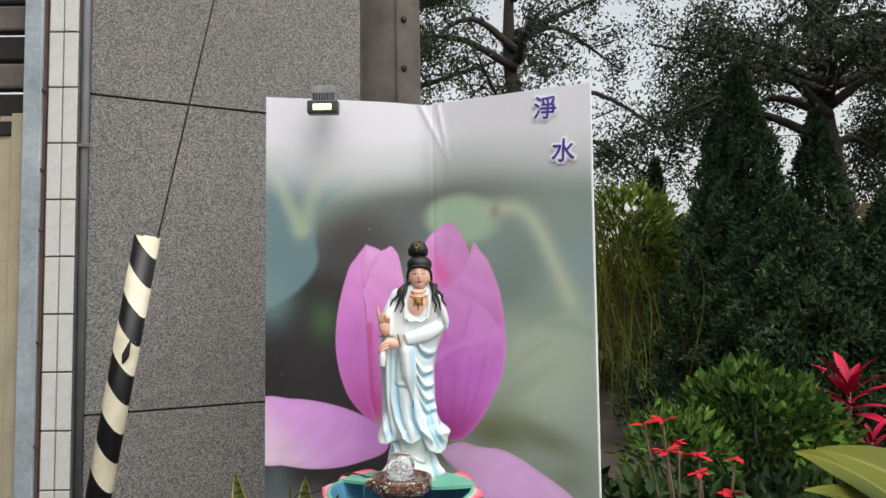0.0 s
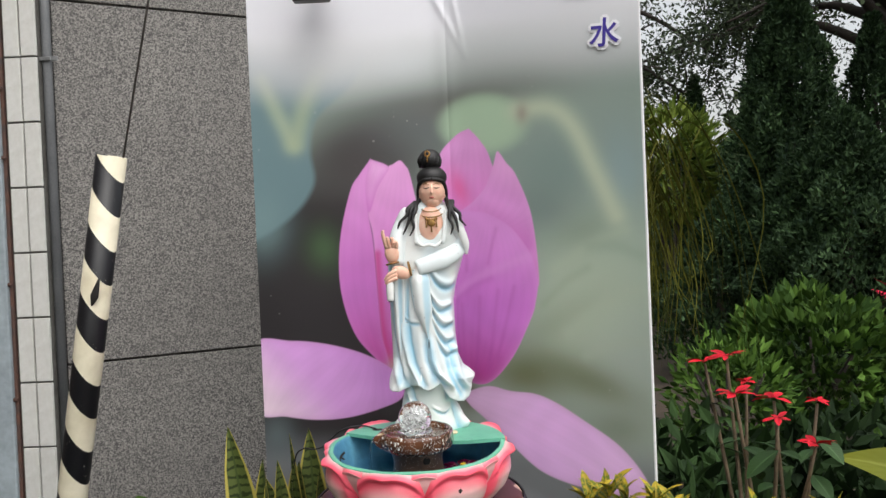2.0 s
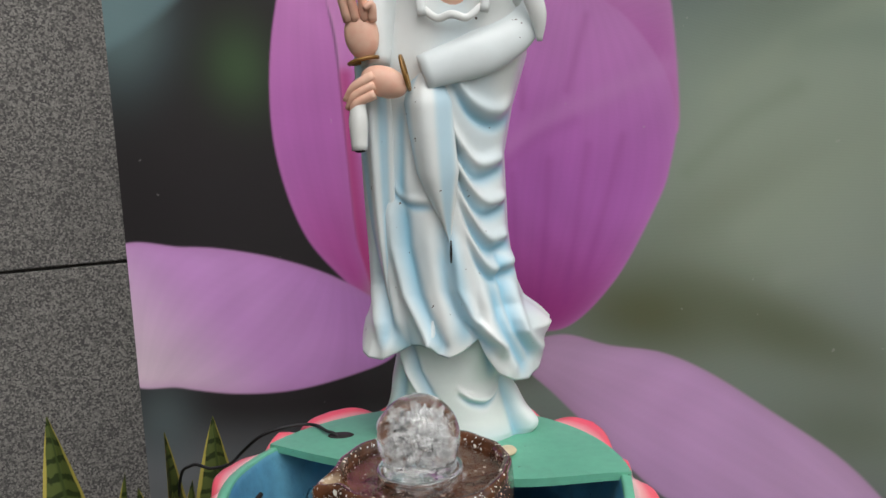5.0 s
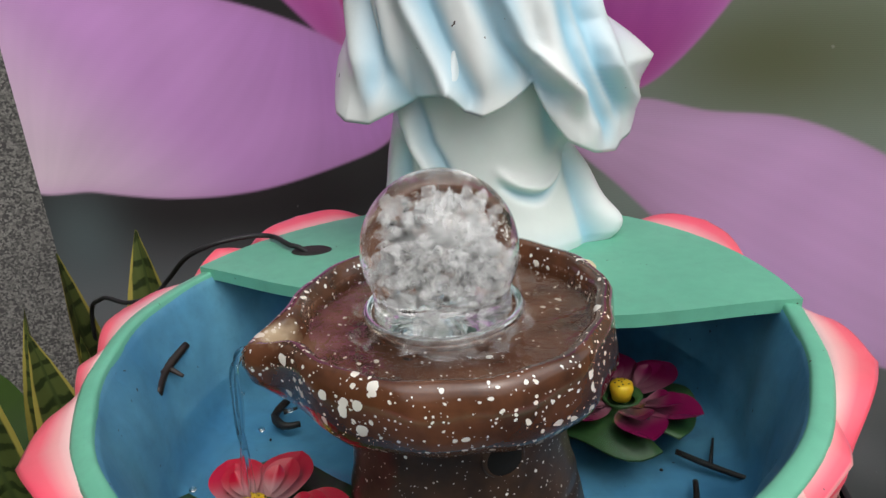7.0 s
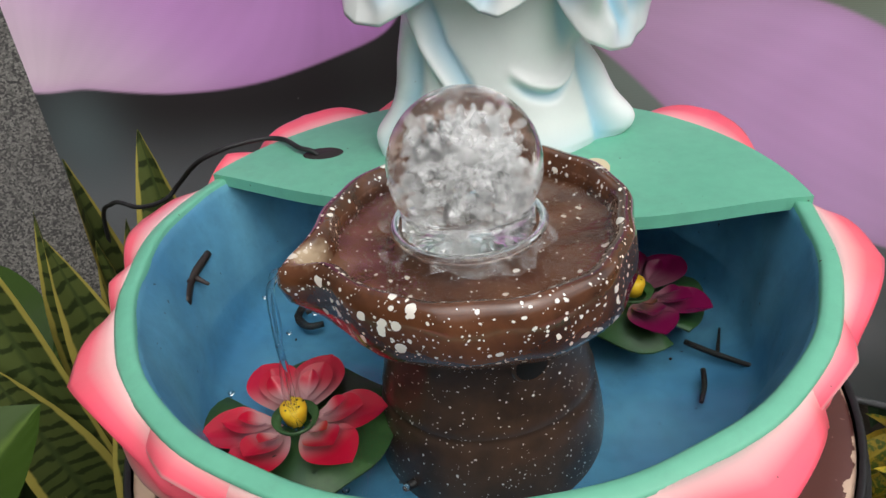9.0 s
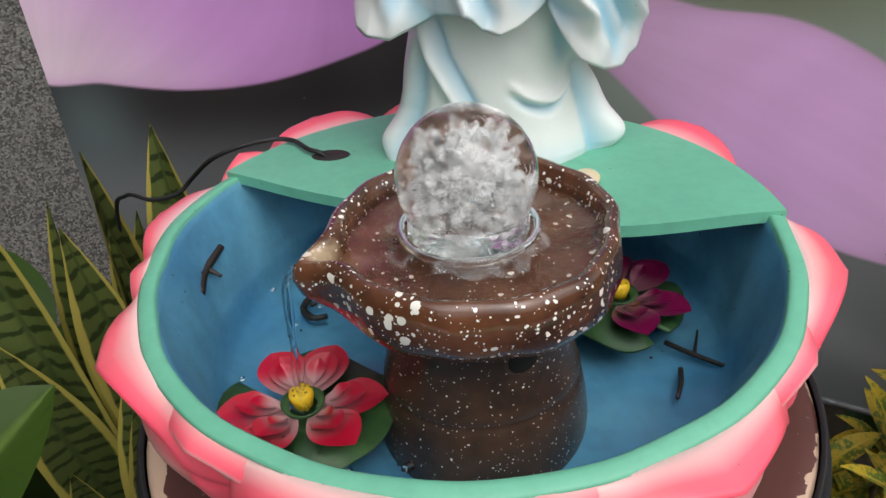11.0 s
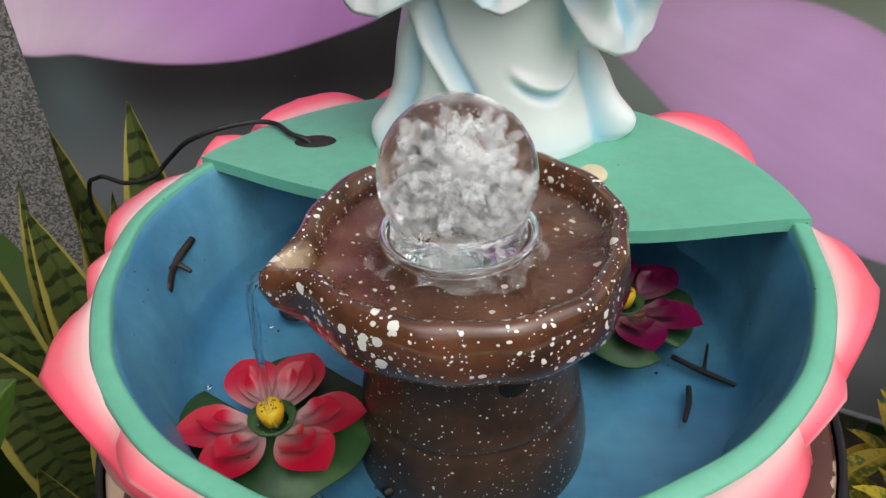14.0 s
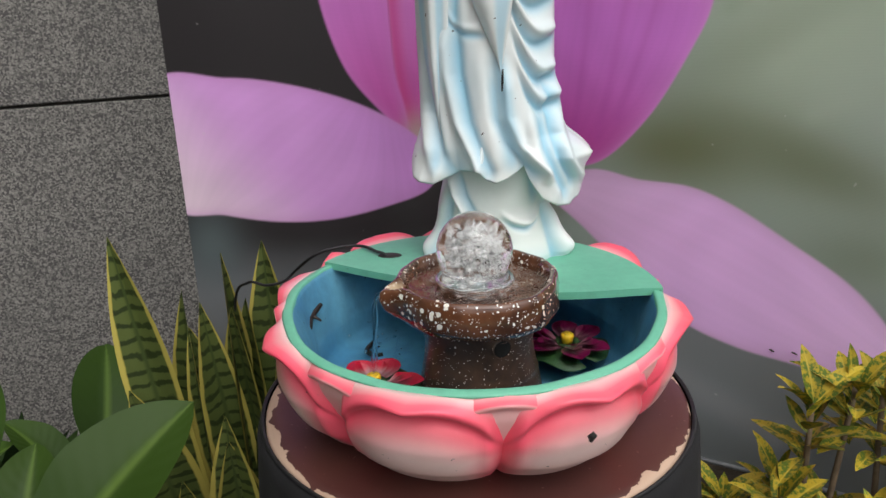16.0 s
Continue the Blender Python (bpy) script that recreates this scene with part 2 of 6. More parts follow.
M_froth, M_film = froth_material(68, 0.40, 0.72, 0.80), froth_material(70, 0.45, 0.75, 0.30)
M_puff = froth_material(120, 0.32, 0.82, 0.40)
M_stream = glass_material("running_water", (0.97, 0.98, 0.99), 1.17)
M_pool = sheet_water("basin_water", (0.93, 0.97, 0.98), 0.9, 28.0, 0.05)
M_bowlwater = sheet_water("bowl_water", (0.93, 0.90, 0.88), 1.6, 75.0, 0.6)
M_pad = surface("lily_pad", S(62, 98, 50), S(42, 76, 40), 30, 0.5)
M_red = attr_mix("red_lily_petal", "tone", S(176, 132, 134), S(184, 18, 50), 0.25, grime=0.03)
M_purple = attr_mix("purple_lily_petal", "tone", S(140, 92, 106), S(108, 10, 62), 0.25, grime=0.03)
M_yellow = surface("yellow_seed_head", S(236, 198, 40), S(220, 170, 30), 60, 0.5)
M_black = surface("black_rubber", S(24, 24, 26), S(36, 36, 38), 30, 0.55)
M_cloth = surface("black_table_cloth", S(14, 14, 16), S(24, 24, 27), 14, 0.9, 300, 0.4)
M_stick = surface("wet_dark_wood", S(44, 34, 29), S(24, 20, 19), 50, 0.5)
M_soil = surface("garden_soil", S(74, 62, 50), S(48, 42, 34), 3.0, 0.95, 40, 0.8, 0.01)
M_snake = leaf_material("snake_plant_leaf", S(58, 72, 38), S(80, 90, 46), S(60, 72, 38), S(166, 154, 76), bands=220.0)
M_broad = leaf_material("broad_green_leaf", S(40, 62, 20), S(56, 80, 26), S(84, 108, 44))
M_helic = leaf_material("yellow_green_leaf", S(66, 80, 24), S(112, 116, 36), S(126, 130, 58))
M_croton = leaf_material("croton_leaf", S(76, 96, 36), S(92, 110, 40), S(180, 160, 60), speck=S(168, 146, 44))
M_croton2 = leaf_material("yellow_croton_leaf", S(126, 122, 40), S(150, 138, 48), S(170, 150, 60), speck=S(184, 158, 52))
M_redleaf = leaf_material("red_bract", S(180, 22, 40), S(206, 30, 48), S(150, 20, 40))
M_ti = leaf_material("red_ti_leaf", S(120, 18, 44), S(206, 34, 70), S(170, 30, 60))
M_dleaf = leaf_material("dark_green_leaf", S(40, 62, 34), S(54, 80, 42), S(70, 96, 60))
M_stem = surface("grey_brown_stem", S(120, 102, 80), S(84, 72, 58), 30, 0.8)
M_bark = surface("dark_bark", S(58, 50, 44), S(38, 34, 30), 9, 0.9, 60, 0.8, 0.01)
M_bush = clump_material("bright_bush_leaf", S(42, 68, 26), S(100, 134, 54))
M_jun = clump_material("juniper_leaf", S(31, 49, 33), S(71, 95, 59))
# Distance haze is painted in: canopy darks lifted, far greens paler.
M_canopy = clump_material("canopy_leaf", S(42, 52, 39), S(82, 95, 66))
M_far = clump_material("haze_paled_foliage", S(52, 70, 47), S(98, 113, 74))
M_grass = clump_material("weeping_blade", S(64, 70, 24), S(138, 138, 56))
M_brush = clump_material("dry_brush", S(96, 84, 62), S(140, 128, 92))

# ---- building helpers ----
def ss(a, b, x):
    """Smooth step from a to b."""
    t = np.clip((x - a) / (b - a), 0, 1)
    return t * t * (3 - 2 * t)


WORLD = {}


def thing(name, loc, label, category, group="", kind=""):
    e = new(name)
    e.empty_display_size = 0.05
    e.location = loc
    WORLD[e] = Matrix.Translation(loc)
    return tagged(e, label, category, group, kind)


def part(name, me, material, parent, label="", m=None, kind=""):
    """Links a mesh (or bmesh) as one object under a thing or a part, at the world pose m."""
    if isinstance(me, bmesh.types.BMesh):
        bm, me = me, bpy.data.meshes.new(name)
        bm.to_mesh(me)
        bm.free()
    if material and not me.materials:
        me.materials.append(material)
    ob = new(name, me)
    ob.matrix_basis = m or Matrix()
    WORLD[ob] = m or Matrix()
    if parent:
        ob.parent = parent
        ob.matrix_parent_inverse = WORLD[parent].inverted()
    return tagged(ob, label, kind=kind)


def mesh_from(name, v, f, smooth=True, **attrs):
    """Mesh from arrays; attrs are floats a vertex."""
    me = bpy.data.meshes.new(name)
    v = np.asarray(v, np.float32)
    if isinstance(f, np.ndarray):
        k = f.shape[1]
        me.vertices.add(len(v))
        me.vertices.foreach_set("co", v.ravel())
        me.loops.add(f.size)
        me.loops.foreach_set("vertex_index", f.astype(np.int32).ravel())
        me.polygons.add(len(f))
        me.polygons.foreach_set("loop_start", np.arange(0, f.size, k, dtype=np.int32))
        me.update(calc_edges=True)
    else:
        me.from_pydata(v.tolist(), [], f)
        me.update()
    for key, val in attrs.items():
        a = me.attributes.new(key, "FLOAT", "POINT")
        a.data.foreach_set("value", np.asarray(val, np.float32).ravel())
    me.polygons.foreach_set("use_smooth", np.full(len(me.polygons), smooth))
    return me


def grid_faces(n, m, wrap=False, start=0):
    """Quads over an n x m array of points; wrap joins the last column to the first."""
    i, j = np.meshgrid(np.arange(n - 1), np.arange(m if wrap else m - 1), indexing="ij")
    k = (j + 1) % m
    return np.stack([i * m + j, i * m + k, (i + 1) * m + k, (i + 1) * m + j], -1).reshape(-1, 4) + start


def lathe(name, prof, seg=64, centre=(0, 0), shape=None, smooth=True, **kw):
    """Turned body from (radius, z) points; shape(r, z, a) may change the radius."""
    a = np.linspace(0, 2 * np.pi, seg, endpoint=False)
    pr = np.array(prof, float)
    r = np.repeat(pr[:, :1], seg, 1)
    z = np.repeat(pr[:, 1:2], seg, 1)
    aa = np.repeat(a[None], len(pr), 0)
    if shape:
        r, z = shape(r, z, aa)
    v = np.stack([centre[0] + r * np.cos(aa), centre[1] + r * np.sin(aa), z], -1)
    return mesh_from(name, v.reshape(-1, 3), grid_faces(len(pr), seg, True), smooth)


def box(x0, x1, y0, y1, z0, z1, bevel=0.0, bm=None):
    bm = bm or bmesh.new()
    r = bmesh.ops.create_cube(bm, size=1.0, matrix=Matrix.LocRotScale(
        ((x0 + x1) / 2, (y0 + y1) / 2, (z0 + z1) / 2), None, (x1 - x0, y1 - y0, z1 - z0)))
    if bevel:
        es = list({e for v in r["verts"] for e in v.link_edges})
        bmesh.ops.bevel(bm, geom=es, offset=bevel, segments=2, profile=0.5, affect="EDGES")
    return bm


def smooth_path(pts, n):
    """n places on a smooth line through pts."""
    p = np.array(pts, float)
    q = np.vstack([2 * p[0] - p[1], p, 2 * p[-1] - p[-2]])
    out = []
    for t in np.linspace(0, len(p) - 1 - 1e-6, n):
        i = int(t)
        u = t - i
        a, b, c, d = q[i:i + 4]
        out.append(0.5 * (2 * b + (c - a) * u + (2 * a - 5 * b + 4 * c - d) * u * u + (3 * b - a - 3 * c + d) * u ** 3))
    return np.array(out)


def tube_arrays(pts, radii, seg=10, n=None, flat=1.0):
    """Closed tube along pts: points and quads."""
    p = smooth_path(pts, n) if n else np.array(pts, float)
    r = np.interp(np.linspace(0, 1, len(p)), np.linspace(0, 1, len(radii)), radii)
    t = np.gradient(p, axis=0)
    t /= np.linalg.norm(t, axis=1)[:, None] + 1e-9
    ref = np.array([0.0, -1.0, 0.12])
    a = np.cross(t, ref)
    a /= np.linalg.norm(a, axis=1)[:, None] + 1e-9
    b = np.cross(t, a)
    th = np.linspace(0, 2 * np.pi, seg, endpoint=False)
    ring = p[:, None] + r[:, None, None] * (np.cos(th)[None, :, None] * a[:, None] + flat * np.sin(th)[None, :, None] * b[:, None])
    v = np.concatenate([p[None, 0] + 0 * ring[0, :1] * 0, ring.reshape(-1, 3), p[None, -1]])
    n_, m_ = ring.shape[:2]
    f = grid_faces(n_, m_, True, 1)
    j = np.arange(m_)
    k = (j + 1) % m_
    cap1 = np.stack([0 * j, 1 + k, 1 + j, 0 * j], -1)
    last = len(v) - 1
    o = 1 + (n_ - 1) * m_
    cap2 = np.stack([last + 0 * j, o + j, o + k, last + 0 * j], -1)
    return v, [list(q) for q in f] + [[c[0], c[1], c[2]] for c in cap1] + [[c[0], c[1], c[2]] for c in cap2]


def tube(name, pts, radii, seg=10, n=None, flat=1.0):
    v, f = tube_arrays(pts, radii, seg, n, flat)
    return mesh_from(name, v, [[int(i) for i in q] for q in f])


def ball_arrays(c, r, seg=24, rings=16):
    a = np.linspace(0, 2 * np.pi, seg, endpoint=False)
    p = np.linspace(0.001, np.pi - 0.001, rings)
    v = np.stack([c[0] + r[0] * np.sin(p)[:, None] * np.cos(a), c[1] + r[1] * np.sin(p)[:, None] * np.sin(a),
                  c[2] + r[2] * np.cos(p)[:, None] + 0 * a], -1).reshape(-1, 3)
    return v, [[int(i) for i in q][::-1] for q in grid_faces(rings, seg, True)]


def leaf_mesh(name, length, width, shape=0.4, droop=0.3, cup=0.15, wave=0.0, n=10, blunt=0.0, twist=0.0):
    """Leaf along +y from its base, tip drooping; shape is where it is widest."""
    t = np.linspace(0, 1, n)
    w = np.where(t < shape, np.abs(np.sin(t / shape * np.pi / 2)) ** 0.8, np.abs(np.cos((t - shape) / (1 - shape) * np.pi / 2)) ** (0.9 - 0.5 * blunt))
    w = np.maximum(w, 0.02) * width / 2
    s = np.linspace(-1, 1, 7)
    ang = -droop * t
    y = np.concatenate([[0], np.cumsum(np.cos(ang[1:]) * length / (n - 1))])
    z = np.concatenate([[0], np.cumsum(np.sin(ang[1:]) * length / (n - 1))])
    tw = twist * t
    X = s[None] * w[:, None]
    Zc = cup * np.abs(s[None]) * w[:, None] * 1.2 + wave * np.sin(t[:, None] * 19 + s[None] * 1.5) * np.abs(s[None]) * width
    v = np.stack([X * np.cos(tw)[:, None], y[:, None] - Zc * np.sin(ang)[:, None], z[:, None] + Zc * np.cos(ang)[:, None] + X * np.sin(tw)[:, None]], -1)
    across = np.repeat(s[None], n, 0)
    along = np.repeat(t[:, None], 7, 1)
    return mesh_from(name, v.reshape(-1, 3), grid_faces(n, 7), across=across, along=along, tone=ss(0.15, 0.70, along))


def yawpitch(loc, yaw, pitch, roll=0.0, size=1.0):
    return (Matrix.Translation(loc) @ Matrix.Rotation(radians(yaw), 4, "Z") @ Matrix.Rotation(radians(pitch), 4, "X")
            @ Matrix.Rotation(radians(roll), 4, "Y") @ Matrix.Scale(size, 4))


def foliage(name, pos, axis, length, width, rng, fold=0.25):
    """Many small folded leaves as one mesh: pos and axis are n x 3."""
    n = len(pos)
    axis = axis / (np.linalg.norm(axis, axis=1)[:, None] + 1e-9)
    side = np.cross(axis, rng.normal(size=(n, 3)))
    side /= np.linalg.norm(side, axis=1)[:, None] + 1e-9
    up = np.cross(axis, side)
    ln = (length * rng.uniform(0.6, 1.3, n))[:, None]
    wd = (width * rng.uniform(0.7, 1.2, n))[:, None]
    v = np.stack([pos, pos + axis * ln * 0.45 + side * wd + up * wd * fold, pos + axis * ln,
                  pos + axis * ln * 0.45 - side * wd + up * wd * fold], 1).reshape(-1, 3)
    b = np.arange(n)[:, None] * 4
    f = np.concatenate([b + np.array([[0, 1, 2]]), b + np.array([[0, 2, 3]])])
    return mesh_from(name, v, f, smooth=False)

# ---- ground and building ----
gv = [(-400, -400, 0), (400, -400, 0), (400, 400, 0), (-400, 400, 0)]
tagged(part("ground", mesh_from("ground", gv, [[0, 1, 2, 3]]), M_soil, None), "bare brown garden soil under the plants", "ground", kind="structure")

WALL_A = Vector((-1.43, 3.004, 0))
WALL = Matrix.Translation(WALL_A) @ Matrix.Rotation(math.atan2(0.34, 0.62), 4, "Z")
wall = thing("wall_granite", WALL_A, "grey flamed granite wall with dark joints", "wall", kind="structure")
part("wall_core", box(0, 1.185, 0.02, 0.3, 0, 4.2), M_joint, wall, m=WALL)
for z0, z1 in ((0.0, 1.0), (1.008, 2.296), (2.304, 3.6), (3.608, 4.2)):
    part("granite_panel", box(0.002, 1.188, 0.0, 0.03, z0, z1, 0.003), M_granite, wall, m=WALL)

pillar = thing("wall_pillar", (-1.52, 3.1, 0), "pillar clad in upright white glazed tiles", "pillar", kind="structure")
part("pillar_core", box(-1.575, -1.452, 2.956, 3.3, 0, 4.2), M_grout, pillar)
tile_me = None
for row in range(-1, 18):
    for col in range(2):
        z0 = 2.083 + 0.0075 + 0.2262 * (row - 9)
        if z0 < 0 or z0 > 4:
            continue
        if tile_me is None:
            tb = box(-0.0265, 0.0265, -0.004, 0.008, 0, 0.2195, 0.002)
            tile_me = bpy.data.meshes.new("tile")
            tb.to_mesh(tile_me)
            tb.free()
        part("tile", tile_me, M_tile, pillar, m=Matrix.Translation((-1.540 + 0.0590 * col, 2.95, z0)))

drain = thing("drain_pipe", (-1.437, 2.99, 0), "grey plastic drain pipe clipped to the wall corner", "pipe")
part("pipe", tube("pipe", [(-1.437, 2.985, 0), (-1.437, 2.985, 4.2)], [0.016, 0.016], 16), M_pipe, drain)
clip = box(-1.458, -1.412, 2.962, 2.968, 2.074, 2.088, 0.002)
box(-1.416, -1.39, 2.966, 2.971, 2.072, 2.090, 0.002, clip)
part("clip", clip, M_alu, drain, "white metal clip")

frame_1 = thing("door_1", (-1.8, 3.0, 0), "beige metal shutter door in a weathered blue-grey steel frame", "door", kind="structure")
part("frame_post", box(-1.660, -1.588, 2.93, 3.02, 0, 4.2, 0.004), M_steel_blue, frame_1)
part("frame_lip", box(-1.588, -1.576, 2.945, 3.0, 0, 4.2, 0.002), M_rust, frame_1, "rusty inner lip of the frame")
for z in (0.9, 1.3, 1.74, 1.98, 2.3):
    part("bolt", tube("bolt", [(-1.583, 2.95, z), (-1.583, 2.935, z)], [0.007, 0.007], 8), M_rust, frame_1)
for x0, x1, y in ((-1.735, -1.672, 2.985), (-1.79, -1.74, 3.0), (-1.9, -1.80, 3.02)):
    part("jamb", box(x0, x1, y, y + 0.06, 0, 2.22, 0.004), M_beige, frame_1)
part("door_leaf", box(-3.2, -1.72, 3.09, 3.12, 0, 2.3), M_dark, frame_1, "dark door leaf behind the jambs")
for i in range(9):
    z = 2.2 + i * 0.12
    part("shutter_slat", box(-3.2, -1.672, 3.0 - 0.02 * (i % 2), 3.05, z, z + 0.105, 0.012), M_concrete if i % 2 else M_dark, frame_1)
part("lintel", box(-3.2, -1.672, 2.99, 3.1, 2.13, 2.19, 0.006), M_dark, frame_1, "dark lintel rail")
tagged(part("wall_side", box(-3.3, -3.2, 2.9, 3.2, 0, 4.2), M_concrete, None), "plain concrete end wall beside the door", "wall", kind="structure")

# Out-of-view wall, added to keep light from the left off the granite.
tagged(part("wall_west", box(-2.3, -2.15, -4.0, 3.0, 0, 4.2), M_concrete, None), "plain unseen concrete wall added to block light from the left", "wall", kind="structure")

post = thing("concrete_column", (-0.35, 5.3, 0), "weathered round concrete column with form marks", "column", kind="structure")
part("shaft", lathe("shaft", [(0.23, 0), (0.225, 1.5), (0.218, 3), (0.21, 4.5), (0.2, 6)], 40, (-0.36, 5.3)), M_concrete, post)
# Dark stubs whose colour stands for the shade in the form holes.
for z in (2.75, 3.05, 3.4):
    part("form_hole", tube("form_hole", [(-0.25, 5.115, z), (-0.25, 5.10, z)], [0.022, 0.022], 10), M_dark, post)
part("seam", box(-0.30, -0.285, 5.072, 5.09, 0.5, 5.5), M_concrete, post)

# ---- guy wire with its striped guard ----
guard = thing("guy_wire_guard", (-1.32, 2.604, 0), "black and cream striped tube guarding a stay wire", "wire guard")
g0, g1 = Vector((-1.320, 2.604, 0)), Vector((-0.982, 2.487, 1.67))
gdir = (g1 - g0).normalized()
gx = (Vector((1, 0, 0)) - gdir * gdir.x).normalized()
gm = Matrix.Translation(g0) @ Matrix((gx, gdir.cross(gx), gdir)).transposed().to_4x4()
GL = (g1 - g0).length
tube_ob = part("tube", lathe("tube", [(0.0415, 0), (0.0415, GL * 0.3), (0.0415, GL * 0.6), (0.0415, GL), (0.037, GL), (0.037, GL - 0.05), (0.036, 0)], 32), M_stripe, guard, m=gm)
# The split is not cut; a dark patch on the tube paints its shade.
part("knot_hole", tube("knot_hole", [(0.012, -0.0405, GL - 0.425), (0.018, -0.0425, GL - 0.395), (0.024, -0.0395, GL - 0.345)], [0.002, 0.0125, 0.003], 10, 9, 0.25), M_dark, tube_ob, "raised dark patch standing in for the shade of a split", m=gm)
wdir = (Vector((-0.745, 2.40, 2.459)) - Vector((-0.962, 2.487, 1.66))).normalized()
part("wire", tube("wire", [Vector((-0.962, 2.487, 1.6)), Vector((-0.962, 2.487, 1.66)) + wdir * 3.4], [0.0032, 0.0032], 8), M_wire, guard)

# ---- banner ----
BL, BC, BR = np.array((-0.627, 2.652)), np.array((-0.03, 2.657)), np.array((0.485, 2.409))
LC, CR = float(np.linalg.norm(BC - BL)), float(np.linalg.norm(BR - BC))
BZ0, BZ1 = 0.485, 2.150


def closed(pts, n=160):
    """A smooth closed outline through a few places."""
    p = np.array(pts, float)
    m = len(p)
    out = []
    for t in np.linspace(0, m, n, endpoint=False):
        i = int(t)
        u = t - i
        a, b, c, d = (p[(i + k) % m] for k in (-1, 0, 1, 2))
        out.append(0.5 * (2 * b + (c - a) * u + (2 * a - 5 * b + 4 * c - d) * u * u + (3 * b - a - 3 * c + d) * u ** 3))
    return np.array(out)


def signed(poly, X, Y):
    """Distance to a closed outline, plus inside."""
    inside = np.zeros(X.shape, bool)
    d2 = np.full(X.shape, 9.0, np.float32)
    q = np.roll(poly, -1, 0)
    for (ax, ay), (bx, by) in zip(poly, q):
        ex, ey = bx - ax, by - ay
        t = np.clip(((X - ax) * ex + (Y - ay) * ey) / (ex * ex + ey * ey + 1e-12), 0, 1)
        d2 = np.minimum(d2, (X - ax - t * ex) ** 2 + (Y - ay - t * ey) ** 2)
        if ay != by:
            inside ^= ((ay > Y) != (by > Y)) & (X < ex * (Y - ay) / (by - ay) + ax)
    return np.where(inside, 1, -1) * np.sqrt(d2)


def lotus_print(U, Z):
    """The printed lotus picture: colour at u along the banner and height z."""
    col = np.zeros(U.shape + (3,))

    def lay(mask, c):
        col[:] = col * (1 - mask[..., None]) + np.array(S(*c)) * mask[..., None]

    def blob(u, z, ru, rz, c, a=1.0, turn=0.0, power=1.0):
        x, y = U - u, Z - z
        x, y = x * math.cos(turn) + y * math.sin(turn), -x * math.sin(turn) + y * math.cos(turn)
        lay(a * np.exp(-((x / ru) ** 2 + (y / rz) ** 2) ** power), c)

    def stroke(pts, w, c, a=1.0):
        p = smooth_path([(x, y, 0) for x, y in pts], 24)[:, :2]
        d = np.full(U.shape, 9.0)
        for (ax, ay), (bx, by) in zip(p[:-1], p[1:]):
            ex, ey = bx - ax, by - ay
            t = np.clip(((U - ax) * ex + (Z - ay) * ey) / (ex * ex + ey * ey + 1e-12), 0, 1)
            d = np.minimum(d, np.hypot(U - ax - t * ex, Z - ay - t * ey))
        lay(a * np.exp(-(d / w) ** 2), c)

    U = U - np.minimum(0.0165, 0.0065 + 0.026 * U)
    lay(np.ones(U.shape), (142, 158, 148))
    lay(ss(0.62, 0.30, U) * ss(1.75, 1.5, Z), (38, 35, 36))
    blob(0.33, 1.66, 0.24, 0.15, (62, 57, 57), 1.0, 0.25, 1.5)
    blob(0.52, 1.74, 0.16, 0.10, (98, 104, 104), 0.8)
    lay(ss(-0.012, 0.012, signed(closed([(-0.1, 1.40), (0.0, 1.42), (0.11, 1.49), (0.172, 1.58), (0.165, 1.68), (0.19, 1.78), (0.30, 1.88), (0.3, 1.98), (-0.1, 1.98)], 60), U, Z)) * 0.95, (108, 136, 142))
    blob(0.02, 1.46, 0.07, 0.10, (120, 148, 150), 0.7)
    blob(0.19, 1.37, 0.05, 0.07, (74, 104, 66), 0.9)
    blob(0.14, 1.26, 0.12, 0.12, (44, 39, 41), 0.7)
    blob(0.10, 1.17, 0.20, 0.10, (38, 34, 37), 0.8)
    blob(0.92, 1.58, 0.16, 0.13, (124, 144, 138), 0.8)
    blob(1.10, 1.55, 0.06, 0.12, (140, 164, 166), 0.7)
    blob(0.80, 1.86, 0.30, 0.07, (120, 124, 118), 0.6)
    blob(1.02, 1.28, 0.20, 0.18, (170, 188, 168), 0.9, 0.0, 1.4)
    blob(0.92, 1.10, 0.20, 0.16, (156, 168, 148), 0.8)
    blob(1.10, 1.02, 0.12, 0.25, (162, 174, 164), 0.7)
    blob(0.80, 1.00, 0.13, 0.07, (100, 106, 74), 0.95)
    blob(0.98, 0.99, 0.16, 0.05, (104, 112, 84), 0.8, -0.35)
    blob(0.93, 1.17, 0.12, 0.04, (120, 130, 108), 0.7, 0.5)
    blob(1.06, 0.86, 0.10, 0.06, (112, 122, 104), 0.7)
    blob(0.98, 1.40, 0.10, 0.05, (134, 150, 132), 0.7, 0.3)
    for (u0, z0), (u1, z1), wd, c in (((0.90, 1.30), (1.10, 1.40), 0.018, (170, 186, 164)), ((0.93, 1.12), (1.12, 1.24), 0.022, (164, 178, 158)), ((0.98, 1.06), (1.14, 1.10), 0.016, (160, 172, 156)), ((0.86, 1.20), (0.99, 1.30), 0.014, (130, 146, 122)), ((1.00, 1.36), (1.14, 1.33), 0.02, (142, 160, 142))):
        stroke([(u0, z0), ((u0 + u1) / 2, (z0 + z1) / 2 + 0.012), (u1, z1)], wd, c, 0.55)
    blob(0.99, 1.22, 0.15, 0.15, (178, 192, 170), 0.55, 0.0, 1.6)
    blob(0.86, 1.47, 0.10, 0.07, (112, 128, 124), 0.6)
    blob(0.62, 1.80, 0.20, 0.05, (96, 90, 88), 0.6)
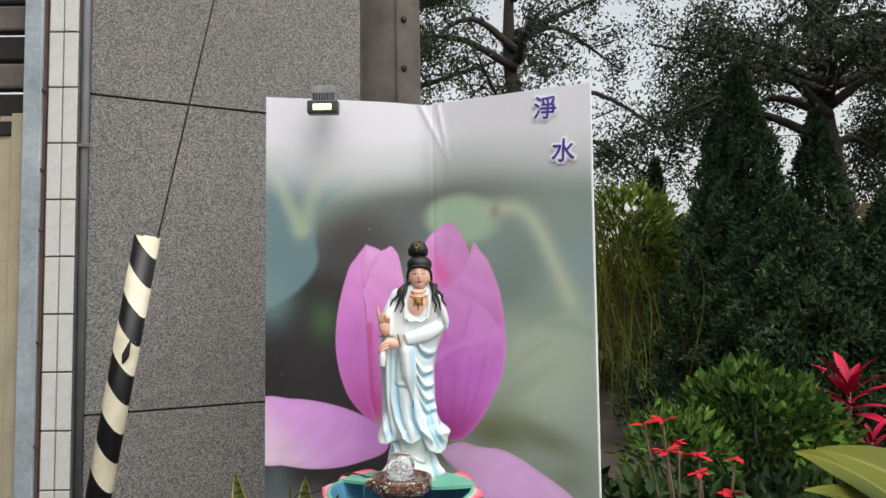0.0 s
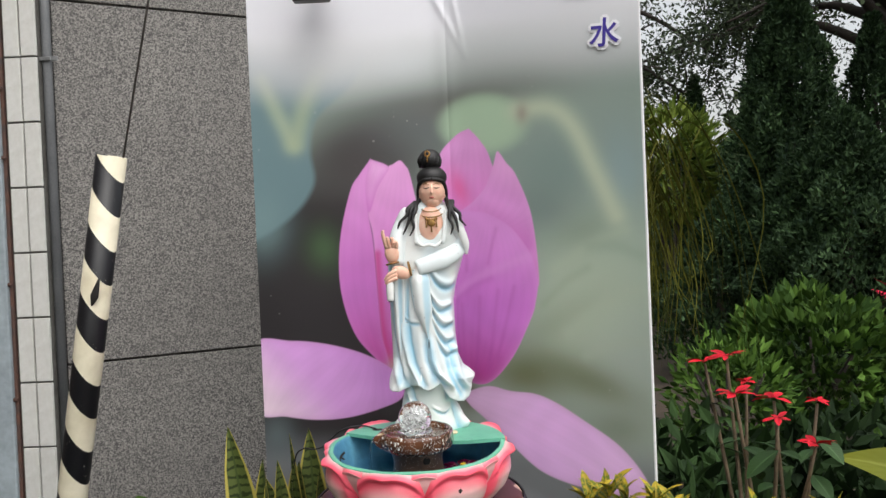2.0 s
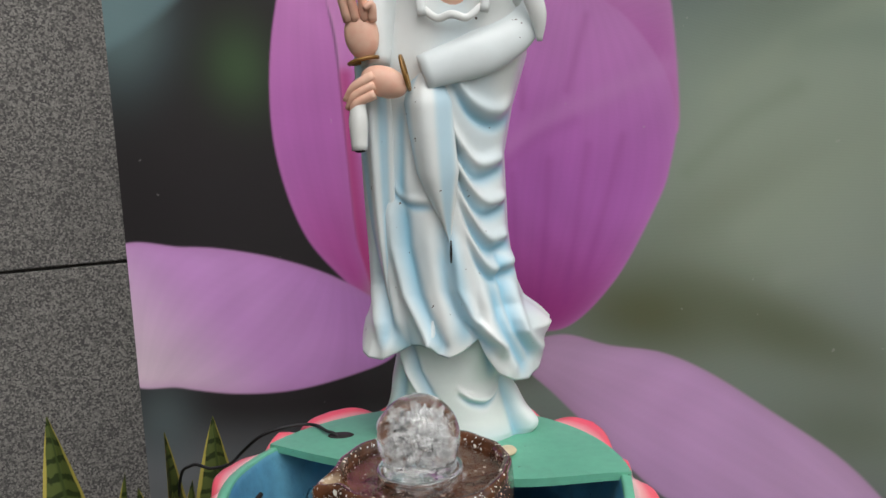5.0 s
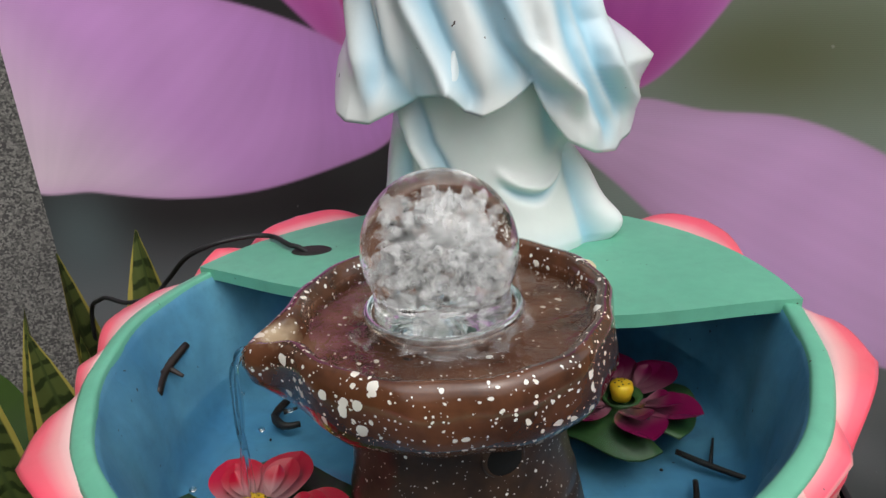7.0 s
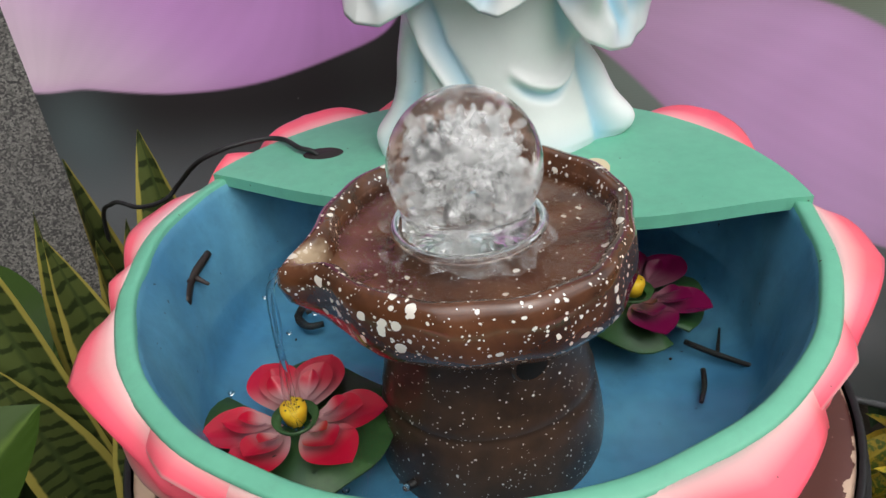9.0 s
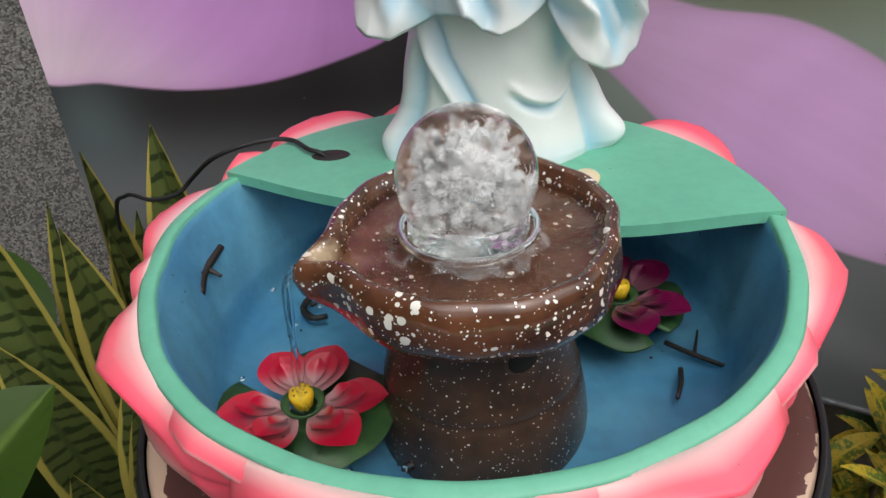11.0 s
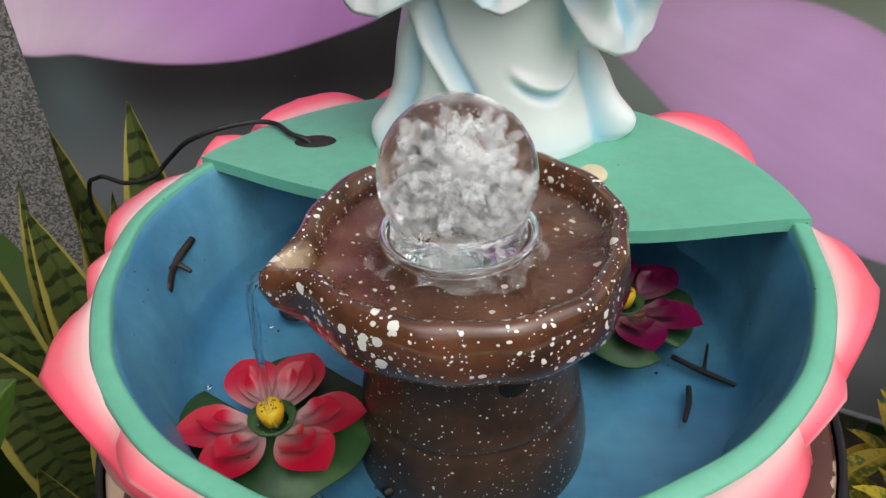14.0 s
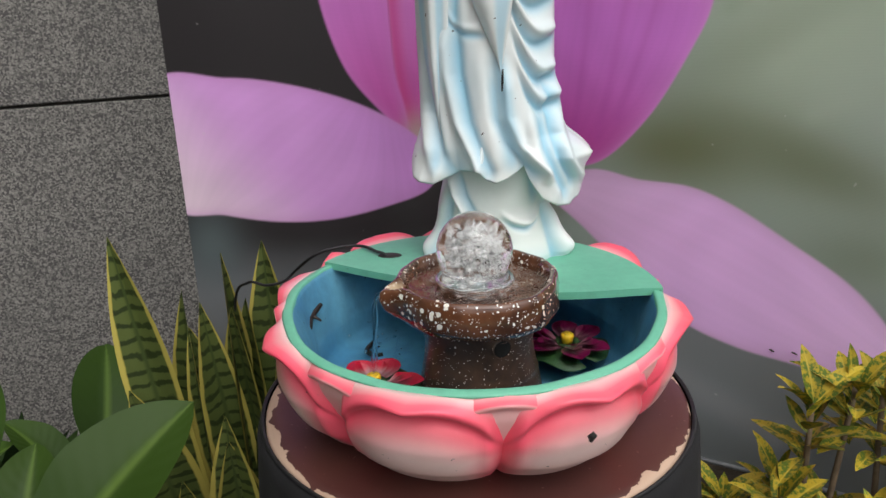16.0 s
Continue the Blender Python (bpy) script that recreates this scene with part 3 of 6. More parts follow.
    # light pod, its stalk, and pale stems
    blob(0.69, 1.728, 0.140, 0.088, (172, 198, 168), 0.95, -0.1, 4.0)
    stroke([(0.80, 1.755), (0.90, 1.75), (0.965, 1.69), (1.02, 1.57), (1.075, 1.44)], 0.03, (186, 198, 172), 0.85)
    blob(0.815, 1.745, 0.02, 0.03, (150, 140, 128), 0.8)
    stroke([(0.03, 1.9), (0.07, 1.80), (0.115, 1.70)], 0.025, (176, 190, 160), 0.7)
    stroke([(0.20, 1.92), (0.155, 1.82), (0.12, 1.70)], 0.03, (168, 182, 150), 0.7)
    blob(0.447, 1.94, 0.10, 0.06, (196, 206, 208), 0.7)
    blob(0.24, 1.95, 0.10, 0.06, (196, 204, 190), 0.7)
    # bright fade at the head, grey fade at the foot
    lay(ss(1.80, 2.04, Z + 0.03 * np.sin(U * 7)), (240, 240, 245))
    lay(0.35 * ss(1.80, 1.93, Z) * ss(2.10, 1.96, Z), (196, 199, 199))
    lay(0.5 * ss(1.99, 2.07, Z), (226, 226, 234))
    lay(ss(0.86, 0.72, Z) * 0.92, (116, 119, 122))
    lay(0.9 * ss(0.30, 0.42, U) * ss(0.62, 0.5, U) * ss(0.80, 0.86, Z) * ss(0.99, 0.93, Z), (42, 38, 40))
    blob(0.22, 0.86, 0.16, 0.035, (46, 42, 44), 0.8)
    blob(0.03, 0.82, 0.05, 0.07, (92, 104, 106), 0.8)
    stroke([(0.60, 0.74), (0.78, 0.64), (0.98, 0.56)], 0.03, (150, 152, 156), 0.5)

    def petal(pts, c_edge, c_mid, c_base, base, tip, veins=36.0, soft=0.0022, rim=None):
        """One petal: colour from base to tip, streaks along it, lighter or darker towards its rim."""
        poly = closed(pts)
        x0, y0 = poly.min(0) - 0.02
        x1, y1 = poly.max(0) + 0.02
        box_ = (U > x0) & (U < x1) & (Z > y0) & (Z < y1)
        if not box_.any():
            return
        u, z = U[box_], Z[box_]
        d = signed(poly, u, z)
        m = ss(-soft, soft, d)
        b, t = np.array(base), np.array(tip)
        ax = t - b
        k = np.clip(((u - b[0]) * ax[0] + (z - b[1]) * ax[1]) / ax.dot(ax), 0, 1)
        side = ((u - b[0]) * ax[1] - (z - b[1]) * ax[0]) / np.linalg.norm(ax)
        c = np.array(S(*c_base)) * (1 - ss(0, 0.45, k))[:, None] + np.array(S(*c_mid)) * ss(0, 0.45, k)[:, None]
        c = c * (1 - ss(0.45, 1, k))[:, None] + np.array(S(*c_edge)) * ss(0.45, 1, k)[:, None]
        fan = side / (0.25 + 0.75 * np.sin(np.pi * np.clip(k, 0.03, 0.97)))
        streak = np.sin(fan * veins * 6.0 + 2.0 * np.sin(k * 5)) + 0.6 * np.sin(fan * veins * 15.7 + 1)
        c = c * (1 + 0.013 * streak + 0.05 * np.sin(u * 31 + 3 * np.sin(z * 17)) * np.sin(z * 23 + 2 * np.sin(u * 19)))[:, None]
        r = np.array(S(*(rim or c_edge)))
        e = (0.55 * np.exp(-np.clip(d, 0, 1) / 0.010))[:, None]
        c = c * (1 - e) + r * e
        col[box_] = col[box_] * (1 - m)[:, None] + c * m[:, None]

    pk, pm, pd = (230, 168, 224), (212, 138, 212), (178, 66, 152)
    # bud: the two back petals, the inner glow, the right-hand petal, then the wide front petal
    petal([(0.535, 1.58), (0.552, 1.655), (0.603, 1.704), (0.640, 1.718), (0.648, 1.717), (0.681, 1.68), (0.71, 1.627), (0.735, 1.50), (0.70, 1.30), (0.56, 1.30)],
          (228, 160, 220), (220, 134, 206), pd, (0.62, 1.25), (0.645, 1.72), rim=(222, 146, 212))
    blob(0.606, 1.545, 0.028, 0.055, (228, 96, 160), 0.75, 0.35)
    petal([(0.736, 1.644), (0.742, 1.638), (0.762, 1.608), (0.79, 1.571), (0.83, 1.464), (0.846, 1.330), (0.843, 1.25), (0.80, 1.34), (0.70, 1.42), (0.612, 1.474), (0.618, 1.483), (0.651, 1.504), (0.691, 1.544), (0.717, 1.598), (0.730, 1.638)],
          (232, 168, 222), (222, 150, 216), (208, 122, 200), (0.66, 1.42), (0.74, 1.64), rim=(226, 158, 216))
    petal([(0.50, 1.46), (0.60, 1.478), (0.650, 1.475), (0.696, 1.465), (0.77, 1.419), (0.826, 1.34), (0.844, 1.27), (0.836, 1.21), (0.819, 1.159), (0.756, 1.044), (0.677, 0.967), (0.60, 0.975), (0.5, 1.06), (0.47, 1.25)],
          (218, 146, 216), (202, 116, 204), (170, 56, 138), (0.62, 0.96), (0.70, 1.46), rim=(220, 146, 214))
    stroke([(0.560, 1.215), (0.625, 1.262), (0.674, 1.286), (0.745, 1.312), (0.826, 1.34)], 0.016, (224, 158, 222), 0.38)
    stroke([(0.57, 1.20), (0.64, 1.252), (0.70, 1.276)], 0.010, (184, 92, 184), 0.35)
    for u0, z0, u1, z1 in ((0.60, 1.02, 0.60, 1.20), (0.64, 1.00, 0.66, 1.22), (0.68, 1.01, 0.72, 1.24), (0.71, 1.04, 0.77, 1.25), (0.62, 1.30, 0.62, 1.44), (0.69, 1.32, 0.72, 1.42)):
        stroke([(u0, z0), ((u0 + u1) / 2, (z0 + z1) / 2), (u1, z1)], 0.007, (160, 62, 150), 0.22)
    # left-hand petals: the inner one with its magenta edge, the outer one and its turned-over lip
    petal([(0.391, 1.618), (0.406, 1.627), (0.428, 1.638), (0.444, 1.622), (0.456, 1.597), (0.475, 1.5), (0.51, 1.3), (0.46, 1.05), (0.405, 0.978), (0.372, 1.02), (0.352, 1.116), (0.340, 1.4), (0.328, 1.489), (0.357, 1.562)],
          (228, 160, 218), (212, 126, 204), (196, 70, 156), (0.40, 0.98), (0.43, 1.63), rim=(228, 160, 216))
    stroke([(0.350, 1.36), (0.352, 1.22), (0.360, 1.10), (0.380, 1.02)], 0.012, (196, 24, 116), 0.65)
    petal([(0.341, 1.643), (0.333, 1.636), (0.306, 1.60), (0.277, 1.551), (0.241, 1.404), (0.237, 1.255), (0.274, 1.119), (0.345, 1.026), (0.378, 0.965), (0.366, 1.05), (0.352, 1.116), (0.345, 1.25), (0.338, 1.4), (0.328, 1.489), (0.337, 1.57)],
          (226, 152, 218), (206, 118, 202), (198, 74, 160), (0.372, 0.97), (0.32, 1.63), rim=(212, 128, 204))
    petal([(0.341, 1.643), (0.350, 1.642), (0.393, 1.621), (0.378, 1.59), (0.357, 1.555), (0.331, 1.485), (0.322, 1.55), (0.332, 1.62)], (232, 172, 224), (226, 158, 218), (214, 134, 208), (0.331, 1.49), (0.36, 1.64), rim=(206, 112, 196))
    blob(0.385, 1.01, 0.022, 0.035, (186, 170, 160), 0.8)
    petal([(-0.03, 1.100), (0.087, 1.107), (0.176, 1.096), (0.264, 1.072), (0.333, 1.041), (0.39, 1.00), (0.415, 0.955), (0.40, 0.918), (0.345, 0.894), (0.249, 0.869), (0.154, 0.864), (0.06, 0.877), (-0.03, 0.90)],
          (232, 208, 224), (222, 162, 230), (214, 146, 224), (0.30, 1.10), (0.02, 0.86), veins=20.0, rim=(198, 140, 196))
    blob(0.612, 0.925, 0.03, 0.05, (84, 76, 60), 0.9)
    petal([(0.60, 0.93), (0.674, 0.957), (0.746, 0.947), (0.822, 0.943), (0.888, 0.92), (0.969, 0.874), (1.047, 0.826), (1.10, 0.775), (1.135, 0.72), (1.14, 0.672), (1.066, 0.678), (0.991, 0.685), (0.909, 0.696), (0.822, 0.727), (0.727, 0.803), (0.659, 0.861), (0.61, 0.90)],
          (232, 190, 238), (228, 182, 236), (214, 178, 216), (0.62, 0.92), (1.13, 0.70), veins=24.0, rim=(188, 150, 186))
    return col


NU, NZ = 500, 740
uu, zz = np.meshgrid(np.linspace(0, LC + CR, NU), np.linspace(BZ0, BZ1, NZ))
top_fold = ss(1.9, 2.15, zz)


def banner_xy(u, z, out=0.0):
    k = np.clip(u / LC, 0, 1)[..., None]
    j = np.clip((u - LC) / CR, 0, 1)[..., None]
    p = BL + (BC - BL) * k + (BR - BC) * j
    round_ = 0.006 * np.exp(-((u - LC) / 0.03) ** 2)
    wave = 0.0025 * np.sin(u * 9 + z * 4) * np.sin(z * 6 + 1)
    crease = 0.004 * ss(1.9, 2.1, z) * (np.exp(-((u - LC + 0.02 + (z - 2.1) * 0.5) / 0.012) ** 2) + np.exp(-((u - LC - 0.03 + (z - 2.1) * 0.2) / 0.010) ** 2))
    p = p.copy()
    p[..., 1] += -round_ + wave * ss(0, 0.1, u) * ss(LC + CR, LC + CR - 0.1, u) - crease + out
    return p


zs = zz + (zz - BZ0) / (BZ1 - BZ0) * (0.032 * np.clip(1 - uu / LC, 0, 1) - 0.006 * np.exp(-((uu - LC) / 0.10) ** 2))
bxy = banner_xy(uu, zz)
ban_me = mesh_from("printed_face", np.concatenate([bxy, zs[..., None]], -1).reshape(-1, 3), grid_faces(NZ, NU))
ink = ban_me.attributes.new("ink", "FLOAT_COLOR", "POINT")
rgb = lotus_print(uu, zs).reshape(-1, 3)
ink.data.foreach_set("color", np.concatenate([rgb, np.ones((len(rgb), 1))], 1).astype(np.float32).ravel())
banner = thing("lotus_banner", (-0.03, 2.66, 0), "folded canvas banner printed with a large pink lotus bud", "banner")
part("printed_face", ban_me, M_print, banner)
for name, (pa, pb) in (("backing_board", (BL, BC)), ("backing_board", (BC, BR))):
    d = (pb - pa) / np.linalg.norm(pb - pa)
    ang = math.atan2(d[1], d[0])
    m = Matrix.Translation((pa[0], pa[1], 0)) @ Matrix.Rotation(ang, 4, "Z")
    ln = float(np.linalg.norm(pb - pa))
    part(name, box(-0.002, ln + 0.003, 0.007, 0.022, BZ0 - 0.004, BZ1 + (0.003 if pa is not BL else -0.004), 0.002), M_canvas, banner, "white edge of the canvas board", m=m)
for pa in (BL + 0.06 * (BC - BL), BC + 0.94 * (BR - BC)):
    part("post", box(pa[0] - 0.015, pa[0] + 0.015, pa[1] + 0.03, pa[1] + 0.06, 0, 1.9), M_alu, banner)
for u, z, w in ((0.9785, 0.702, 0.004), (1.0095, 0.704, 0.005)):
    p = banner_xy(np.array(u), np.array(z), -0.003)
    part("scuff", tube("scuff", [(p[0] - w, p[1], z + 0.4 * w), (p[0], p[1], z), (p[0] + w, p[1], z - 0.6 * w)], [0.0006, 0.0016, 0.0006], 6, 6, 0.4), M_dark, banner, "small torn scuff in the canvas")
part("hem_strip", tube("hem_strip", [(*banner_xy(np.array(u), np.array(BZ0), -0.004), BZ0) for u in np.linspace(0.0, LC + CR, 12)], [0.004, 0.004], 8), M_pipe, banner)


def lettering(text, u, z, size):
    cu = bpy.data.curves.new("glyph", "FONT")
    cu.body, cu.size, cu.align_x, cu.align_y = text, size, "CENTER", "CENTER"
    ang = math.atan2(*(BR - BC)[::-1])
    p = banner_xy(np.array(u), np.array(z))
    base = Matrix.Translation((p[0], p[1], z)) @ Matrix.Rotation(ang, 4, "Z") @ Matrix.Rotation(radians(90), 4, "X") @ Matrix.Rotation(radians(-4), 4, "Z")
    cu.offset, cu.extrude = 0.0010, 0.0004
    tmp = bpy.data.objects.new("glyph", cu)
    scene.collection.objects.link(tmp)
    me = bpy.data.meshes.new_from_object(tmp.evaluated_get(bpy.context.evaluated_depsgraph_get()))
    bpy.data.objects.remove(tmp)
    me.materials.clear()
    co = np.array([v.co[:] for v in me.vertices])
    faces = [list(f.vertices) for f in me.polygons]
    V, F = [], []
    for k in range(16):
        r = 0.0085 if k % 2 else 0.005
        a = k / 16 * 2 * math.pi
        F += [[i + k * len(co) for i in f] for f in faces]
        V.append(co + np.array((r * math.cos(a), r * math.sin(a), -0.0001 * k)))
    part("character_border", mesh_from("character_border", np.concatenate(V), F, smooth=False), M_border, banner, "white sticker border", m=base @ Matrix.Translation((0, 0, 0.0045)))
    part("character", me, M_blue_ink, banner, "violet-blue brush character", m=base @ Matrix.Translation((0, 0, 0.0058)))


lettering("\u6de8", 1.020, 2.077, 0.082)
lettering("\u6c34", 1.079, 1.928, 0.082)

lamp = thing("floodlight", (-0.40, 2.56, 2.12), "small grey floodlight with a lit lens clipped on the banner", "floodlight")
house_ob = part("housing", box(-0.452, -0.346, 2.49, 2.53, 2.080, 2.126, 0.006), M_lampface, lamp)
for i in range(9):
    x = -0.437 + i * 0.0094
    part("fin", box(x, x + 0.004, 2.50, 2.56, 2.124, 2.150, 0.001), M_alu, lamp)
part("fin_cap", box(-0.442, -0.356, 2.50, 2.57, 2.150, 2.178, 0.003), M_alu, lamp)
part("bracket", box(-0.41, -0.39, 2.53, 2.63, 2.15, 2.165, 0.002), M_alu, lamp)
ln_ = Nodes("lit_lens")
ln_.b.inputs["Emission Color"].default_value = (1.0, 0.93, 0.62, 1)
ln_.b.inputs["Emission Strength"].default_value = 0.55
M_lens = ln_.done(S(230, 225, 190), 0.2)
part("lens", box(-0.432, -0.368, 2.486, 2.4905, 2.090, 2.112, 0.003), M_lens, house_ob, "glowing pale yellow lens")

# ---- statue: one plain mesh ----
class Bag:
    """Gathers shapes into one mesh, with a material slot and a paint value each."""

    def __init__(self):
        self.v, self.f, self.mi, self.p, self.n = [], [], [], [], 0

    def add(self, v, f, slot, paint=0.0):
        v = np.asarray(v, float)
        self.v.append(v)
        f = [[int(i) + self.n for i in q] for q in f]
        self.f += f
        self.mi += [slot] * len(f)
        self.p.append(np.broadcast_to(np.asarray(paint, float).ravel(), (len(v),)) if np.size(paint) == 1 else np.asarray(paint).ravel())
        self.n += len(v)

    def mesh(self, name, mats):
        me = mesh_from(name, np.concatenate(self.v), self.f, paint=np.concatenate(self.p))
        for m in mats:
            me.materials.append(m)
        me.polygons.foreach_set("material_index", self.mi)
        return me


ST = Bag()
NS = 340
s_ = np.linspace(-np.pi, np.pi, NS, endpoint=False)


def robe(zk, xl, xr, ry, yc, z_of, disp, rows, slot=0, under=True):
    """A gown: outline tables over height, z_of(t, s) for the rows, disp(z, s) for the folds."""
    t = np.linspace(0, 1, rows)[:, None]
    s = s_[None] + 0 * t
    z = z_of(t, s)
    L, R, Y = (np.interp(z, zk, q) for q in (xl, xr, ry))
    cx, rx = (L + R) / 2, (R - L) / 2
    e = 0.85
    d, paint = disp(z, s, cx + rx * np.sign(np.sin(s)) * np.abs(np.sin(s)) ** e)
    X = cx + (rx + d) * np.sign(np.sin(s)) * np.abs(np.sin(s)) ** e
    Yy = yc - (Y + d) * np.sign(np.cos(s)) * np.abs(np.cos(s)) ** e
    v = np.stack([X, Yy, z], -1)
    if under:
        c = np.stack([cx[0], yc + 0 * cx[0], z[0]], -1)
        rim = c + (v[0] - c) * 0.93 + np.array((0, 0, 0.004))
        inn = c + (v[0] - c) * 0.80 + np.array((0, 0, 0.03))
        v = np.concatenate([inn[None], rim[None], v])
        paint = np.concatenate([paint[:1], paint[:1], paint])
    ST.add(v.reshape(-1, 3), grid_faces(len(v), NS, True), slot, paint)


def band(a, b, x, w):
    return ss(a, a + w, x) * ss(b, b - w, x)


def ridge(x, w):
    """A soft rounded fold line with a sharp valley on one side."""
    return np.exp(-(x / w) ** 2)


def falling(z, X, path, w, a, side):
    """A long fold down a path of (x, z): a ridge with a valley on one side; gives relief and valley."""
    p = np.array(sorted(path, key=lambda q: q[1]))
    q = (X - np.interp(z, p[:, 1], p[:, 0])) / w
    fade = ss(p[0, 1] - 0.02, p[0, 1] + 0.004, z) * ss(p[-1, 1] + 0.01, p[-1, 1] - 0.035, z)
    low = np.exp(-((q - 1.5 * side) / 0.9) ** 2) * fade
    return a * (np.exp(-q * q) * fade - 0.75 * low), low


def hanging(z, X, path, w, a):
    """A swagged fold along a path of (x, z): a ridge over a valley; gives relief and valley."""
    p = smooth_path([(x, y, 0) for x, y in path], 24)
    q = (z - np.interp(X, p[:, 0], p[:, 1])) / w
    fade = ss(p[0, 0] - 0.006, p[0, 0] + 0.016, X) * ss(p[-1, 0] + 0.006, p[-1, 0] - 0.014, X)
    low = np.exp(-((q + 1.5) / 0.9) ** 2) * fade
    return a * (np.exp(-q * q) * fade - 0.8 * low), low


HEM_X = (-0.205, -0.199, -0.192, -0.184, -0.172, -0.163, -0.152, -0.130, -0.121, -0.113, -0.101, -0.088, -0.068, -0.056, -0.044, -0.028, -0.008, 0.004, 0.012)
HEM_Z = (1.040, 1.022, 1.012, 1.008, 1.006, 1.013, 1.021, 1.0235, 1.025, 1.013, 1.009, 1.014, 1.027, 1.006, 0.988, 0.979, 0.975, 0.982, 1.005)
HEM_OUT = (0.004, 0.009, 0.014, 0.015, 0.007, -0.005, -0.009, 0.001, 0.008, 0.003, 0.005, 0.001, -0.008, 0.004, 0.009, 0.007, 0.002, 0.008, 0.006)
LONG = (([(-0.187, 1.34), (-0.188, 1.10), (-0.180, 1.053), (-0.169, 1.018)], 0.0075, 0.0075, 1),
        ([(-0.168, 1.27), (-0.169, 1.12), (-0.162, 1.03)], 0.006, 0.005, -1),
        ([(-0.160, 1.20), (-0.157, 1.136), (-0.146, 1.08), (-0.121, 1.024)], 0.0075, 0.0085, 1),
        ([(-0.094, 1.15), (-0.089, 1.085), (-0.076, 1.055), (-0.046, 1.022)], 0.008, 0.010, -1),
        ([(-0.036, 1.14), (-0.027, 1.071), (-0.016, 1.035), (-0.002, 1.008)], 0.006, 0.0065, -1),
        ([(-0.122, 1.17), (-0.112, 1.10), (-0.102, 1.035)], 0.013, 0.004, 1),
        ([(-0.066, 1.10), (-0.056, 1.05), (-0.034, 0.995)], 0.008, 0.005, 1),
        ([(-0.135, 1.30), (-0.140, 1.20)], 0.006, 0.003, -1))
SWAGS = (([(-0.088, 1.325), (-0.066, 1.292), (-0.040, 1.282), (-0.012, 1.300)], 0.0095, 0.006),
         ([(-0.098, 1.285), (-0.080, 1.245), (-0.061, 1.224), (-0.026, 1.236)], 0.0095, 0.0080),
         ([(-0.092, 1.240), (-0.072, 1.198), (-0.054, 1.182), (-0.024, 1.190)], 0.0090, 0.0080),
         ([(-0.085, 1.195), (-0.068, 1.158), (-0.051, 1.140), (-0.024, 1.148)], 0.0085, 0.0075),
         ([(-0.078, 1.150), (-0.062, 1.118), (-0.047, 1.106), (-0.022, 1.118)], 0.0080, 0.0060),
         ([(-0.170, 1.25), (-0.158, 1.208), (-0.144, 1.190), (-0.112, 1.186)], 0.0050, 0.0022))


def hem_at(X, table):
    return np.interp(X, HEM_X, table)


def over_disp(z, s, X):
    front = ss(-0.15, 0.20, np.cos(s))
    h = np.clip(z - hem_at(X, HEM_Z), 0, 1)
    d = hem_at(X, HEM_OUT) * np.exp(-(h / 0.030) ** 1.3)
    low = 0.55 * ss(0.001, -0.008, d)
    for path, w, a, side in LONG:
        dd, ll = falling(z, X, path, w, a, side)
        d, low = d + dd, np.maximum(low, ll)
    for path, w, a in SWAGS:
        dd, ll = hanging(z, X, path, w, a)
        d, low = d + dd * ss(0.0, 0.6, np.cos(s)), np.maximum(low, ll)
    d = d * front + 0.003 * np.sin(9 * s + 4 * z) * (1 - front)
    d += 0.003 * np.sin(5 * s + 40 * z) * band(1.38, 1.46, z, 0.03)
    tint = 0.07 + 0.20 * ss(-0.4, 1.2, np.sin(58 * X + 9 * z) + 0.5 * np.sin(31 * z + 20 * X))
    return d, np.clip(0.62 * low * front + tint, 0, 1)


def hem_line(s):
    X = -0.0965 + 0.1055 * np.sign(np.sin(s)) * np.abs(np.sin(s)) ** 0.85
    return np.where(np.abs(s) < np.pi / 2, hem_at(X, HEM_Z), 1.0 + 0.012 * np.cos(7 * s))


robe((0.96, 1.0, 1.02, 1.035, 1.047, 1.062, 1.09, 1.145, 1.235, 1.29, 1.345, 1.40, 1.45, 1.475, 1.49, 1.505),
     (-0.203, -0.203, -0.202, -0.202, -0.201, -0.195, -0.189, -0.190, -0.194, -0.197, -0.194, -0.184, -0.172, -0.157, -0.136, -0.110),
     (0.000, 0.003, 0.009, 0.018, 0.007, -0.013, -0.025, -0.031, -0.033, -0.022, -0.004, 0.002, -0.004, -0.018, -0.040, -0.06),
     (0.072, 0.072, 0.072, 0.072, 0.072, 0.071, 0.069, 0.066, 0.064, 0.066, 0.066, 0.062, 0.054, 0.046, 0.036, 0.02), 2.392,
     lambda t, s: hem_line(s) * (1 - t) + 1.506 * t, over_disp, 190)


